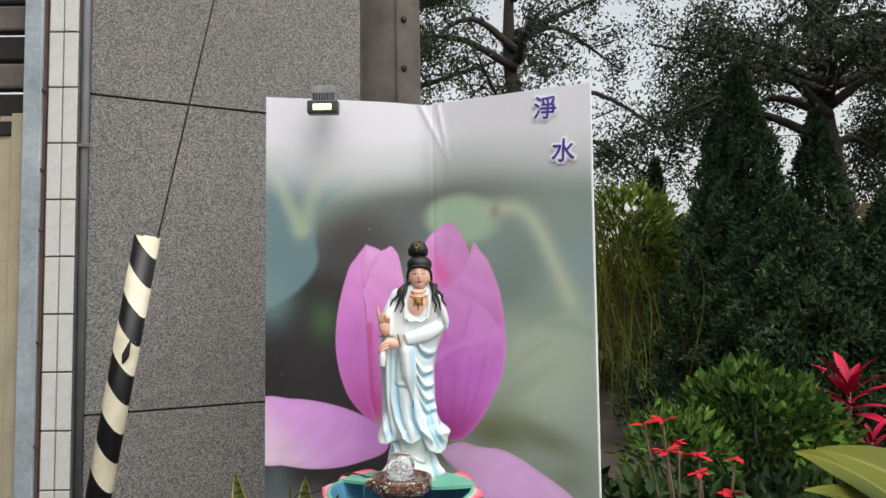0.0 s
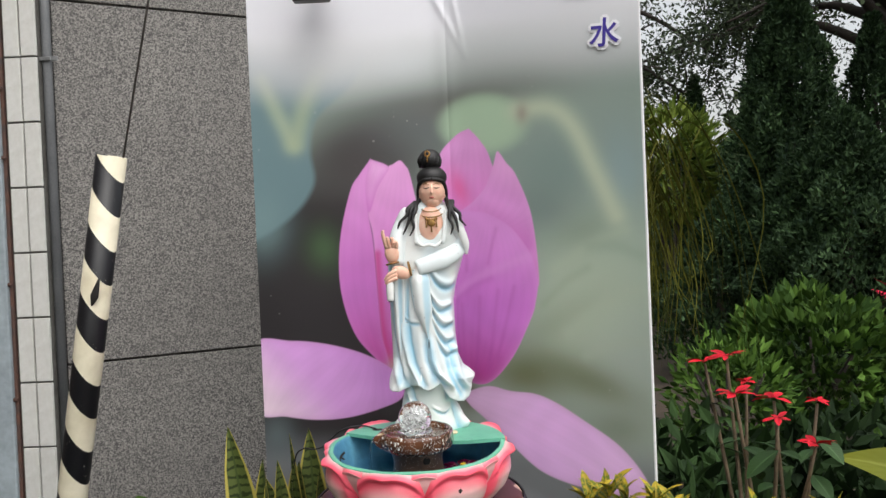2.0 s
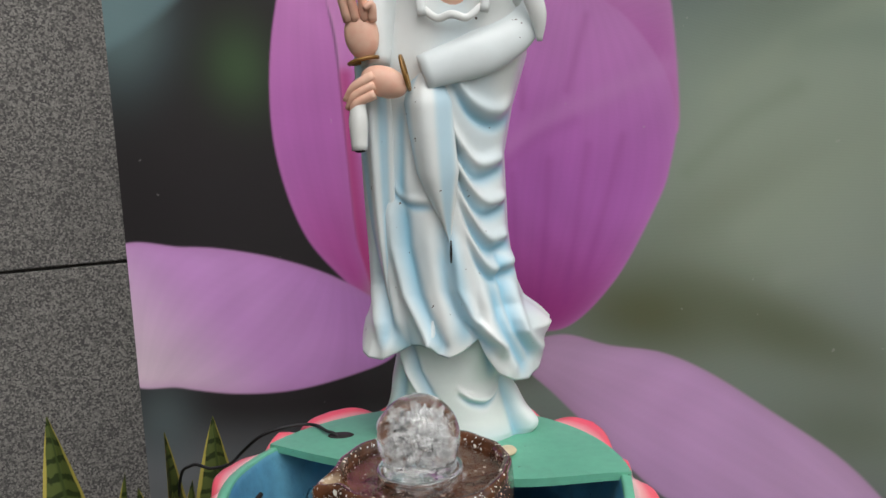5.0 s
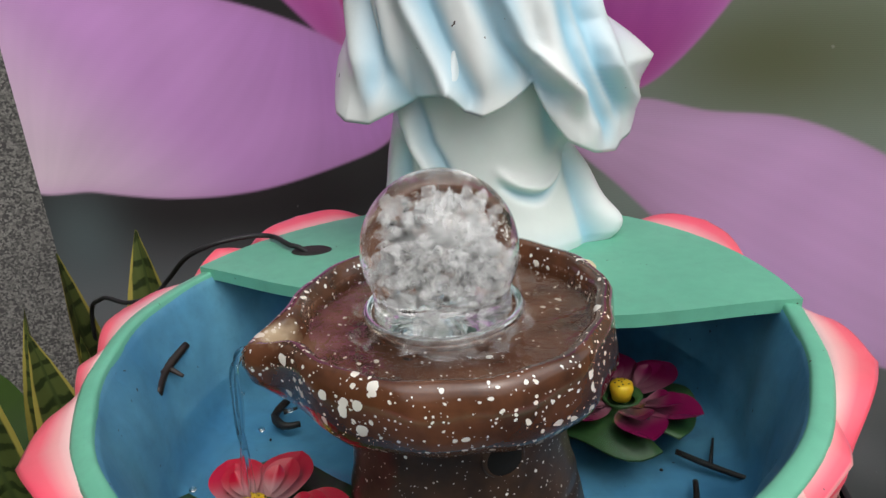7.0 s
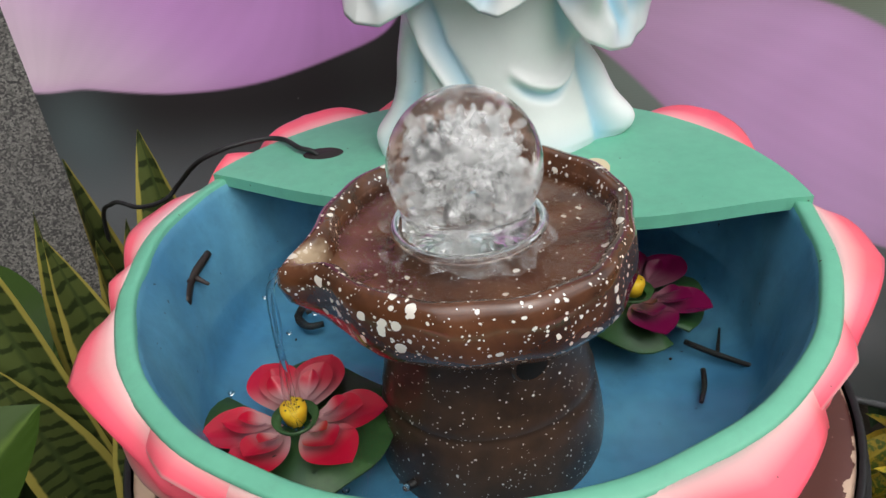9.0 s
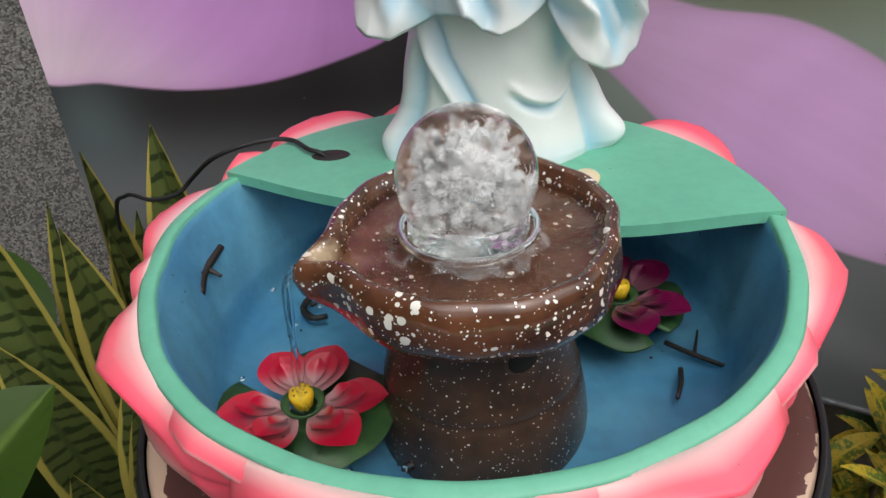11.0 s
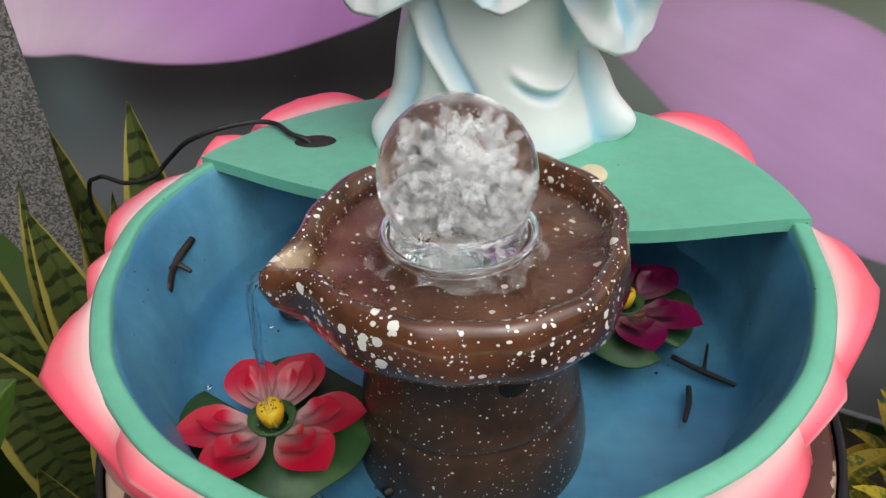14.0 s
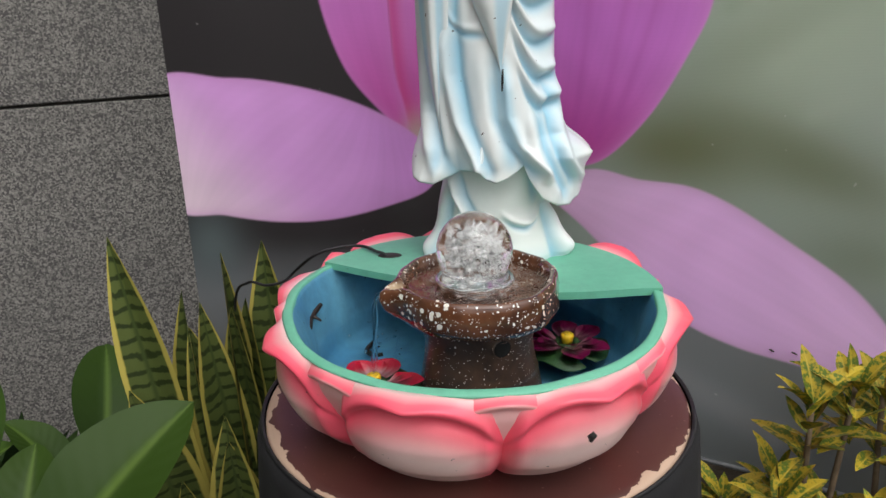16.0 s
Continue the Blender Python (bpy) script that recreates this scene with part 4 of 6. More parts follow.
def under_disp(z, s, X):
    front = ss(-0.15, 0.20, np.cos(s))
    d = 0.004 * np.sin(5 * s + 0.4 + 12 * (z - 0.9)) * np.exp(-(z - 0.899) / 0.03)
    low = 0 * z
    for path, w, a, side in (([(-0.163, 1.03), (-0.152, 0.985), (-0.134, 0.952), (-0.122, 0.93)], 0.006, 0.008, 1), ([(-0.166, 1.0), (-0.172, 0.95), (-0.186, 0.905)], 0.006, 0.005, 1),
                             ([(-0.040, 0.985), (-0.030, 0.95), (-0.016, 0.905)], 0.006, 0.006, -1), ([(-0.050, 1.03), (-0.044, 0.985)], 0.007, 0.005, -1)):
        dd, ll = falling(z, X, path, w, a, side)
        d, low = d + dd, np.maximum(low, ll)
    dd, ll = hanging(z, X, [(-0.095, 0.962), (-0.080, 0.953), (-0.062, 0.950), (-0.050, 0.962), (-0.044, 0.978)], 0.0045, 0.0055)
    d, low = (d + dd) * front, np.maximum(low, ll)
    d += 0.009 * (ridge(s - 1.30, 0.2) + 0.8 * ridge(s + 1.30, 0.2)) * np.exp(-((z - 0.915) / 0.012) ** 2)
    return d, np.clip(0.60 * low * front + 0.04 + 0.25 * ss(0.925, 0.90, z), 0, 1)


robe((0.899, 0.906, 0.925, 0.94, 0.955, 0.97, 1.0, 1.06), (-0.196, -0.194, -0.184, -0.178, -0.175, -0.173, -0.170, -0.165), (-0.012, -0.010, -0.016, -0.024, -0.031, -0.038, -0.038, -0.036),
     (0.062, 0.061, 0.056, 0.054, 0.053, 0.052, 0.052, 0.05), 2.398, lambda t, s: 0.8985 + 0.16 * t + 0 * s, under_disp, 90)


def blob_in(c, r, slot, paint=0.0, seg=24, rings=16, tilt=None):
    v, f = ball_arrays((0, 0, 0), r, seg, rings)
    if tilt:
        v = v @ np.array(Euler([radians(a) for a in tilt]).to_matrix()).T
    ST.add(v + np.array(c), f, slot, paint)


def rope(pts, radii, slot, paint=0.0, seg=10, n=16, flat=1.0):
    v, f = tube_arrays(pts, radii, seg, n, flat)
    ST.add(v, f, slot, paint)


# sleeves: the crossing forearm, its hanging cuff, and the raised arm's drape
rope([(-0.004, 2.375, 1.42), (-0.012, 2.354, 1.375), (-0.055, 2.332, 1.345), (-0.118, 2.318, 1.325)], [0.012, 0.024, 0.026, 0.019], 0, 0.18, 24, 24, 0.5)
rope([(-0.152, 2.372, 1.45), (-0.166, 2.348, 1.40), (-0.170, 2.330, 1.335)], [0.020, 0.024, 0.016], 0, 0.15, 20, 16)


def drape(path, half, folds, depth, paint=0.1):
    """A hanging cloth sheet with soft lengthwise folds, with a front and a back."""
    c = smooth_path(path, 40)
    hw = np.interp(np.linspace(0, 1, 40), np.linspace(0, 1, len(half)), half)
    w = np.linspace(-1, 1, 21)[None]
    fold = np.cos(w * folds * np.pi + 2.2 * np.linspace(0, 1, 40)[:, None])
    bulge = 0.012 * (1 - w ** 2)
    x = c[:, :1] + hw[:, None] * w
    y = c[:, 1:2] - bulge * (hw / max(half))[:, None] - depth * fold * (hw / max(half))[:, None]
    z = c[:, 2:3] + 0.012 * np.abs(w) * np.linspace(0, 1, 40)[:, None]
    front = np.stack([x, y, z], -1)
    back = front + np.array((0, 0.010, 0))
    pnt = np.clip(paint + 0.5 * ss(0.2, -0.9, fold), 0, 1)
    ST.add(np.concatenate([front, back[:, ::-1]], 1).reshape(-1, 3), grid_faces(40, 42, True), 0, np.concatenate([pnt, pnt[:, ::-1]], 1))


drape([(-0.116, 2.334, 1.332), (-0.114, 2.320, 1.29), (-0.106, 2.318, 1.21), (-0.097, 2.326, 1.138)], [0.010, 0.026, 0.023, 0.003], 1.1, 0.0022)
drape([(-0.176, 2.338, 1.36), (-0.174, 2.334, 1.27), (-0.171, 2.338, 1.15), (-0.168, 2.345, 1.06)], [0.018, 0.020, 0.014, 0.003], 1.6, 0.004, 0.15)
rope([(-0.0945, 2.3135, 1.143), (-0.0955, 2.3145, 1.118)], [0.0008, 0.0016, 0.0008], 1, 0, 6, 6)
# chest, shawl edges and neck
blob_in((-0.080, 2.352, 1.428), (0.037, 0.0265, 0.056), 2, 0, 32, 24)
for zr in (1.466, 1.473):
    rope([(-0.0765 + 0.0225 * math.sin(a), 2.366 - 0.0225 * math.cos(a), zr - 0.003 * math.cos(a)) for a in np.linspace(-1.4, 1.4, 7)], [0.002, 0.0024, 0.002], 2, 0, 8, 16)
rope([(-0.078, 2.368, 1.455), (-0.077, 2.372, 1.48), (-0.076, 2.372, 1.51)], [0.024, 0.023, 0.019], 2, 0, 16, 8)
for pts in ([(-0.106, 2.388, 1.492), (-0.116, 2.348, 1.466), (-0.120, 2.330, 1.430), (-0.116, 2.322, 1.385)], [(-0.046, 2.388, 1.492), (-0.040, 2.348, 1.466), (-0.042, 2.328, 1.430), (-0.050, 2.320, 1.385)]):
    rope(pts, [0.003, 0.0045, 0.0055, 0.005], 0, 0.10, 12, 20, 0.45)
rope([(-0.114, 2.325, 1.392), (-0.100, 2.320, 1.381), (-0.084, 2.318, 1.384), (-0.068, 2.319, 1.380), (-0.052, 2.323, 1.392)], [0.004, 0.0045, 0.004], 0, 0.05, 12, 20, 0.6)
blob_in((-0.024, 2.374, 1.425), (0.016, 0.028, 0.050), 0, 0.1, 24, 16, (0, -18, 0))
rope([(-0.03, 2.345, 1.47), (-0.008, 2.338, 1.43), (0.008, 2.340, 1.385), (0.010, 2.345, 1.355)], [0.006, 0.012, 0.010, 0.003], 0, 0.05, 14, 20, 0.5)
blob_in((-0.156, 2.372, 1.44), (0.018, 0.028, 0.046), 0, 0.1, 24, 16, (0, 14, 0))
# head and hair
hx, hy, hz = -0.0735, 2.366, 1.525
blob_in((hx, hy - 0.003, hz - 0.003), (0.0345, 0.035, 0.041), 2, 0, 32, 24)
blob_in((hx, hy - 0.008, hz - 0.027), (0.0225, 0.0245, 0.019), 2, 0, 28, 20)
rope([(hx, hy - 0.035, hz + 0.012), (hx, hy - 0.0405, hz - 0.006), (hx, hy - 0.037, hz - 0.010)], [0.002, 0.0036, 0.002], 2, 0, 10, 8)
for sg in (-1, 1):
    rope([(hx + sg * 0.005, hy - 0.0375, hz + 0.006), (hx + sg * 0.013, hy - 0.0362, hz + 0.0035), (hx + sg * 0.021, hy - 0.0305, hz + 0.005)], [0.0006, 0.0012, 0.0006], 1, 0, 6, 8)
    rope([(hx + sg * 0.005, hy - 0.0372, hz + 0.013), (hx + sg * 0.013, hy - 0.0355, hz + 0.0160), (hx + sg * 0.022, hy - 0.0295, hz + 0.013)], [0.0005, 0.0011, 0.0005], 3, 0, 6, 8)
    blob_in((hx + sg * 0.033, hy + 0.002, hz - 0.012), (0.004, 0.008, 0.016), 2, 0, 12, 10)
    # hair falling over the shoulders
    rope([(hx + sg * 0.032, hy + 0.004, hz + 0.012), (hx + sg * 0.036, hy + 0.0, hz - 0.025), (hx + sg * 0.046, hy - 0.010, hz - 0.055)], [0.006, 0.006, 0.006], 1, 0, 10, 12)
    for k, (ex, ez) in enumerate(((0.050, 1.408), (0.068, 1.412), (0.084, 1.428))):
        bx = hx + sg * (0.042 + 0.003 * k)
        exx = hx + sg * ex * (1.0 if sg > 0 else 1.1)
        yy = 2.314 + 0.008 * k
        mid = [((bx * (1 - q) + exx * q) + 0.004 * math.sin(q * 11 + k), hy - 0.012 + (yy - hy + 0.012) * q ** 0.4, 1.495 * (1 - q) + ez * q) for q in (0, 0.25, 0.5, 0.75, 1.0)]
        rope(mid, [0.006, 0.0055, 0.0045, 0.0035, 0.0015], 1, 0, 8, 20)
blob_in((hx, hy - 0.0350, hz - 0.0205), (0.0062, 0.003, 0.0024), 4, 0, 12, 8)
blob_in((hx, hy - 0.0362, hz + 0.022), (0.0013, 0.001, 0.0013), 4, 0, 8, 6)
blob_in((hx, hy + 0.007, hz + 0.034), (0.0400, 0.041, 0.030), 1, 0, 32, 20)
for sg in (-1, 1):
    rope([(hx, hy - 0.032, hz + 0.027), (hx + sg * 0.017, hy - 0.030, hz + 0.0255), (hx + sg * 0.031, hy - 0.018, hz + 0.018), (hx + sg * 0.0365, hy - 0.005, hz - 0.004), (hx + sg * 0.036, hy + 0.004, hz - 0.024)], [0.005, 0.0055, 0.005, 0.005, 0.0045], 1, 0, 10, 20)
blob_in((hx, hy + 0.018, hz), (0.0355, 0.026, 0.036), 1, 0, 28, 18)
blob_in((hx - 0.003, hy + 0.010, hz + 0.080), (0.0300, 0.029, 0.030), 1, 0, 28, 18)
for a in range(14):
    q = a / 14 * 2 * math.pi
    rope([(hx - 0.004 + 0.027 * math.cos(q), hy + 0.010 + 0.026 * math.sin(q), hz + 0.062), (hx - 0.004 + 0.0290 * math.cos(q + 0.3), hy + 0.010 + 0.0285 * math.sin(q + 0.3), hz + 0.084), (hx - 0.004, hy + 0.01, hz + 0.110)], [0.002, 0.003, 0.001], 1, 0, 6, 8)
# gilt pin and necklace
for q in range(10):
    a = q / 10 * 2 * math.pi
    blob_in((hx - 0.008 + 0.006 * math.cos(a), hy - 0.0185, hz + 0.094 + 0.0065 * math.sin(a)), (0.0026, 0.0026, 0.0026), 3, 0, 8, 6)
rope([(hx - 0.008, hy - 0.0215, hz + 0.090), (hx - 0.008, hy - 0.0205, hz + 0.072)], [0.0015, 0.0015], 3, 0, 6, 4)
for rad, zc in ((0.024, 1.478), (0.028, 1.464)):
    rope([(-0.0765 + rad * math.sin(a), 2.350 - rad * 0.98 * math.cos(a), zc - 0.010 * math.cos(a)) for a in np.linspace(-1.5, 1.5, 9)], [0.0014, 0.0018, 0.0014], 3, 0, 6, 24)
for k in range(7):
    a = (k - 3) / 3
    blob_in((-0.0765 + 0.013 * a, 2.3235, 1.450 - 0.004 * (1 - a * a)), (0.0034, 0.003, 0.0045), 3, 0, 8, 6)
    if k in (0, 3, 6):
        rope([(-0.0765 + 0.013 * a, 2.3235, 1.446), (-0.0765 + 0.013 * a, 2.3235, 1.428 - (0.012 if k == 3 else 0))], [0.001, 0.0026], 3, 0, 6, 6)
blob_in((-0.0765, 2.3225, 1.4385), (0.0105, 0.003, 0.0085), 3, 0, 16, 10)
# raised and lowered plain hand shapes, bangles, and the small flask
blob_in((-0.180, 2.310, 1.366), (0.0185, 0.011, 0.026), 2, 0, 16, 12, (0, -8, 0))
for dx, dz, r in ((-0.012, 0.062, 0.0046), (-0.004, 0.042, 0.0048), (0.005, 0.040, 0.0046), (0.012, 0.028, 0.0042)):
    rope([(-0.180 + dx, 2.306, 1.380), (-0.183 + dx * 1.4, 2.298, 1.378 + dz * 0.6), (-0.186 + dx, 2.294, 1.362 + dz)], [0.006, r, 0.003], 2, 0, 8, 10)
blob_in((-0.158, 2.306, 1.316), (0.026, 0.012, 0.0165), 2, 0, 16, 12, (0, 20, 0))
for dz, ln_x in ((0.008, 0.040), (-0.001, 0.038), (-0.010, 0.032)):
    rope([(-0.168, 2.300, 1.314 + dz), (-0.188, 2.297, 1.304 + dz), (-0.160 - ln_x, 2.302, 1.290 + dz)], [0.0065, 0.0052, 0.0034], 2, 0, 8, 10)
rope([(-0.180 + 0.0155 * math.cos(a), 2.313 + 0.0125 * math.sin(a), 1.340 + 0.003 * math.cos(a)) for a in np.linspace(0, 6.3, 14)], [0.0022, 0.0022], 3, 0, 6, 26)
rope([(-0.136 - 0.004 * math.sin(a), 2.311 + 0.015 * math.cos(a), 1.325 + 0.0175 * math.sin(a)) for a in np.linspace(0, 6.3, 14)], [0.0022, 0.0022], 3, 0, 6, 26)
rope([(-0.186, 2.302, 1.303), (-0.187, 2.300, 1.275), (-0.187, 2.299, 1.245)], [0.007, 0.0105, 0.0085], 0, 0, 14, 12)
blob_in((-0.187, 2.3, 1.2445), (0.0060, 0.0060, 0.002), 1, 0, 10, 6)
statue_me = ST.mesh("statue", [M_robe, M_hair, M_skin, M_gold, M_lip])
statue = part("statue", statue_me, None, None)
tagged(statue, "white and pale blue robed painted figure standing on the basin ledge", "statue")

# ---- table ----
TC = (-0.13, 2.272)
table = thing("round_table", (*TC, 0), "round table with a chipped red-brown top and black cloth skirt", "table")


def top_material():
    n = Nodes("red_brown_lacquer")
    col = n.mix(n.ramp(n.noise(7, 5), (0.3, 0.0), (0.75, 1.0)), S(90, 52, 46), S(70, 40, 38))
    sep = n.add("ShaderNodeSeparateXYZ")
    n.link(n.co, sep.inputs[0])
    r = n.math("SQRT", n.math("ADD", n.math("POWER", n.math("ADD", sep.outputs[0], 0.13), 2.0), n.math("POWER", n.math("SUBTRACT", sep.outputs[1], TC[1]), 2.0)))
    worn = n.math("GREATER_THAN", n.math("ADD", r, n.math("MULTIPLY", n.noise(22, 4), 0.045)), 0.2735)
    col = n.mix(worn, col, S(196, 168, 146))
    dust = n.ramp(n.noise(160, 2), (0.70, 0.0), (0.76, 0.5))
    col = n.mix(dust, col, S(168, 140, 128))
    n.bump(n.noise(60, 3), 0.1, 0.001)
    return n.done(col, 0.38)


part("tabletop", lathe("tabletop", [(0.0, 0.756), (0.15, 0.756), (0.24, 0.756), (0.253, 0.7555), (0.2565, 0.752), (0.257, 0.735), (0.25, 0.73), (0.0, 0.73)], 96, TC), top_material(), table)
part("cloth", lathe("cloth", [(0.2585, 0.7535), (0.263, 0.752), (0.268, 0.735), (0.274, 0.66), (0.284, 0.5), (0.295, 0.3), (0.305, 0.01)], 240, TC,
                    lambda r, z, a: (r + 0.010 * ss(0.74, 0.45, z) * np.sin(22 * a + 2 * np.sin(3 * a)), z)), M_cloth, table, "black pleated cloth skirt")
part("piping", lathe("piping", [(0.2575, 0.755), (0.260, 0.7575), (0.2625, 0.755), (0.260, 0.7525), (0.2575, 0.755)], 96, TC), M_black, table, "black piped edge")

# ---- lotus basin ----
BX, BY = -0.128, 2.25
basin = thing("lotus_basin", (BX, BY, 0.7565), "pink lotus-petal fountain basin painted blue inside", "basin")


def uneven(r, z, a):
    k = ss(0.80, 0.84, z) * ss(0.890, 0.855, z)
    facet = 0.006 * np.abs(np.sin(5.5 * a + 0.5)) - 0.0080 + 0.002 * np.sin(3 * a + 1)
    return r + (facet + 0.001 * np.sin(23 * a)) * k, z + 0 * a


def settle(me):
    """Bends the basin's front lip a little lower and further out than its back, to fit the camera's view."""
    co = np.empty(len(me.vertices) * 3, np.float32)
    me.vertices.foreach_get("co", co)
    co = co.reshape(-1, 3)
    k = ss(BY + 0.02, BY - 0.20, co[:, 1])
    co[:, 1] -= 0.005 * k * ss(0.757, 0.83, co[:, 2])
    co[:, 2] -= 0.055 * k * (co[:, 2] - 0.7565)
    me.vertices.foreach_set("co", co.ravel())
    me.update()
    return me


part("inner_shell", settle(lathe("inner_shell", [(0.0, 0.790), (0.10, 0.790), (0.16, 0.7905), (0.182, 0.794), (0.190, 0.803), (0.199, 0.835), (0.2065, 0.868), (0.2105, 0.887), (0.2118, 0.8925), (0.2155, 0.8950)], 200, (BX, BY), uneven)), M_blue, basin, "blue painted inside of the basin")
part("rim", settle(lathe("rim", [(0.2215, 0.890), (0.2245, 0.8938), (0.2225, 0.8955), (0.2170, 0.8968), (0.2140, 0.8968), (0.2126, 0.8955), (0.2120, 0.890)], 144, (BX, BY),
                  lambda r, z, a: (r + 0.0006 * np.sin(7 * a) + 0.0004 * np.sin(19 * a), z + 0.0005 * np.sin(11 * a)))), M_green, basin, "sea-green rim")
part("base_shell", settle(lathe("base_shell", [(0.0, 0.757), (0.146, 0.757), (0.160, 0.764), (0.182, 0.785), (0.204, 0.82), (0.214, 0.86), (0.2185, 0.888)], 96, (BX, BY))), surface("coral_pink_paint", S(236, 110, 128), S(222, 128, 138), 12, 0.4, grain_mix=0.08), basin)


def petal_mesh(name, centre, half, outer, wob):
    """A moulded petal standing round the basin, with its tip bent outwards and a sloping top to the rim."""
    ns, nv = 41, 30
    s = np.linspace(-1, 1, ns)[None]
    v = np.linspace(0, 1, nv)[:, None]
    a = radians(centre) + s * half
    t = np.abs(s)
    if outer:
        low, h = 0.0, 0.133 - 0.058 * t ** 3.0 - 0.004 * np.exp(-(s / 0.22) ** 2) + 0.0015 * np.sin(5 * s + wob)
        tip = 0.022 * np.clip(1 - t, 0, 1) ** 1.15 + 0.004 * (1 - t ** 4)
    else:
        low, h = 0.045, 0.134 - 0.030 * t ** 1.4 - 0.002 * np.exp(-(s / 0.25) ** 2)
        tip = 0.010 * np.clip(1 - t, 0, 1) ** 1.1
    h = h + 0.017 * ss(0.15, 0.75, math.sin(radians(centre))) * (1 - 0.5 * t)
    z = low + (h - low) * v
    prof = np.interp(z, (0, 0.006, 0.02, 0.045, 0.08, 0.11, 0.145), (0.150, 0.162, 0.181, 0.203, 0.2185, 0.2235, 0.2245))
    if outer:
        r = prof + 0.021 * (1 - t ** 2.4) * np.sin(np.pi * np.clip(v * 0.86 + 0.12, 0, 1)) ** 0.75 + 0.006 * (1 - t ** 2) * ss(0.3, 0.0, v)
        r = r - 0.007 * ss(0.84, 1.0, t) + 0.0035 * np.exp(-((t - 0.80) / 0.07) ** 2) * ss(0.25, 0.6, v)
        r = r - 0.004 * np.exp(-((v - 0.88) / 0.06) ** 2) * (1 - t ** 2)
    else:
        r = prof - 0.010 * ss(0.85, 0.2, v) + 0.002 * (1 - t ** 2)
    r = r + tip * ss(0.86, 1.0, v) ** 1.3
    out = np.stack([r * np.cos(a), r * np.sin(a), z], -1)
    top = []
    for q, up in ((0.10, 0.0012), (0.35, 0.001), (0.7, 0.0005), (1.0, 0.0)):
        rr, zq = r[-1] * (1 - q) + 0.2215 * q, z[-1] * (1 - q) + 0.1372 * q + up
        top.append(np.stack([rr * np.cos(a[0]), rr * np.sin(a[0]), zq], -1))
    top.append(np.stack([0.217 * np.cos(a[0]), 0.217 * np.sin(a[0]), 0.10 + 0 * a[0]], -1))
    pts = np.concatenate([out, np.stack(top)]) + np.array((BX, BY, 0.7575))
    one = np.ones((1, ns))
    if outer:
        paint = np.maximum(ss(0.42, 1.0, t + 0.10 * np.sin(3 * v + wob)), ss(0.50, 0.93, v + 0.10 * t))
        paint = np.clip(paint * (0.25 + 0.75 * ss(0.0, 0.45, v + 0.5 * ss(0.6, 1.0, t))), 0, 1)
    else:
        paint = np.clip(0.45 + 0.55 * ss(0.45, 1.0, t) + 0.2 * ss(0.9, 1.0, v), 0, 1) + 0 * v
    grey = (0 * paint) if outer else 0.25 * ss(0.8, 0.2, t) * ss(0.3, 0.7, v)
    paint = np.concatenate([paint, 1.0 * one, 0.92 * one, (0.60 if outer else 0.72) * one, (0.28 if outer else 0.40) * one, 0.5 * one])
    pale = np.concatenate([grey, 0.0 * one, 0.0 * one, (0.22 if outer else 0.12) * one, (0.58 if outer else 0.45) * one, 0.3 * one])
    return settle(mesh_from(name, pts.reshape(-1, 3), grid_faces(nv + 5, ns), paint=paint, pale=pale))


TIPS = (-152, -104, -59, -11, 36, 82, 125, 167)
for k, c in enumerate(TIPS):
    nxt = TIPS[(k + 1) % 8] + (360 if k == 7 else 0)
    part("petal", petal_mesh("petal", c, radians(23.2), True, 1.7 * k), M_petal, basin)
    part("back_petal", petal_mesh("back_petal", (c + nxt) / 2, radians(15.5), False, k), M_petal, basin)


def ledge():
    """Green ledge over the back of the basin, with a cable hole."""
    bm = bmesh.new()
    front = smooth_path([(-0.3135, 2.345, 0), (-0.237, 2.304, 0), (-0.13, 2.262, 0), (-0.027, 2.240, 0), (0.0795, 2.252, 0)], 30)
    a0 = math.atan2(front[-1][1] - BY, front[-1][0] - BX)
    a1 = math.atan2(front[0][1] - BY, front[0][0] - BX)
    back = [(BX + 0.2245 * math.cos(a), BY + 0.2245 * math.sin(a), 0) for a in np.linspace(a0, a1, 60)]
    loop = [bm.verts.new((p[0], p[1], 0.8995)) for p in [*front, *back]]
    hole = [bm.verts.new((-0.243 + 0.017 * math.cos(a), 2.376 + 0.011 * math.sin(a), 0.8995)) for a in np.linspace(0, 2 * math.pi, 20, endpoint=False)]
    for lp in (loop, hole):
        for i in range(len(lp)):
            bm.edges.new((lp[i], lp[(i + 1) % len(lp)]))
    bmesh.ops.triangle_fill(bm, use_beauty=True, edges=bm.edges[:], normal=(0, 0, 1))
    ex = bmesh.ops.extrude_face_region(bm, geom=bm.faces[:])
    bmesh.ops.translate(bm, vec=(0, 0, -0.009), verts=[g for g in ex["geom"] if isinstance(g, bmesh.types.BMVert)])
    bmesh.ops.recalc_face_normals(bm, faces=bm.faces[:])
    return bm


part("ledge", ledge(), M_green, basin, "sea-green ledge with a round cable hole")

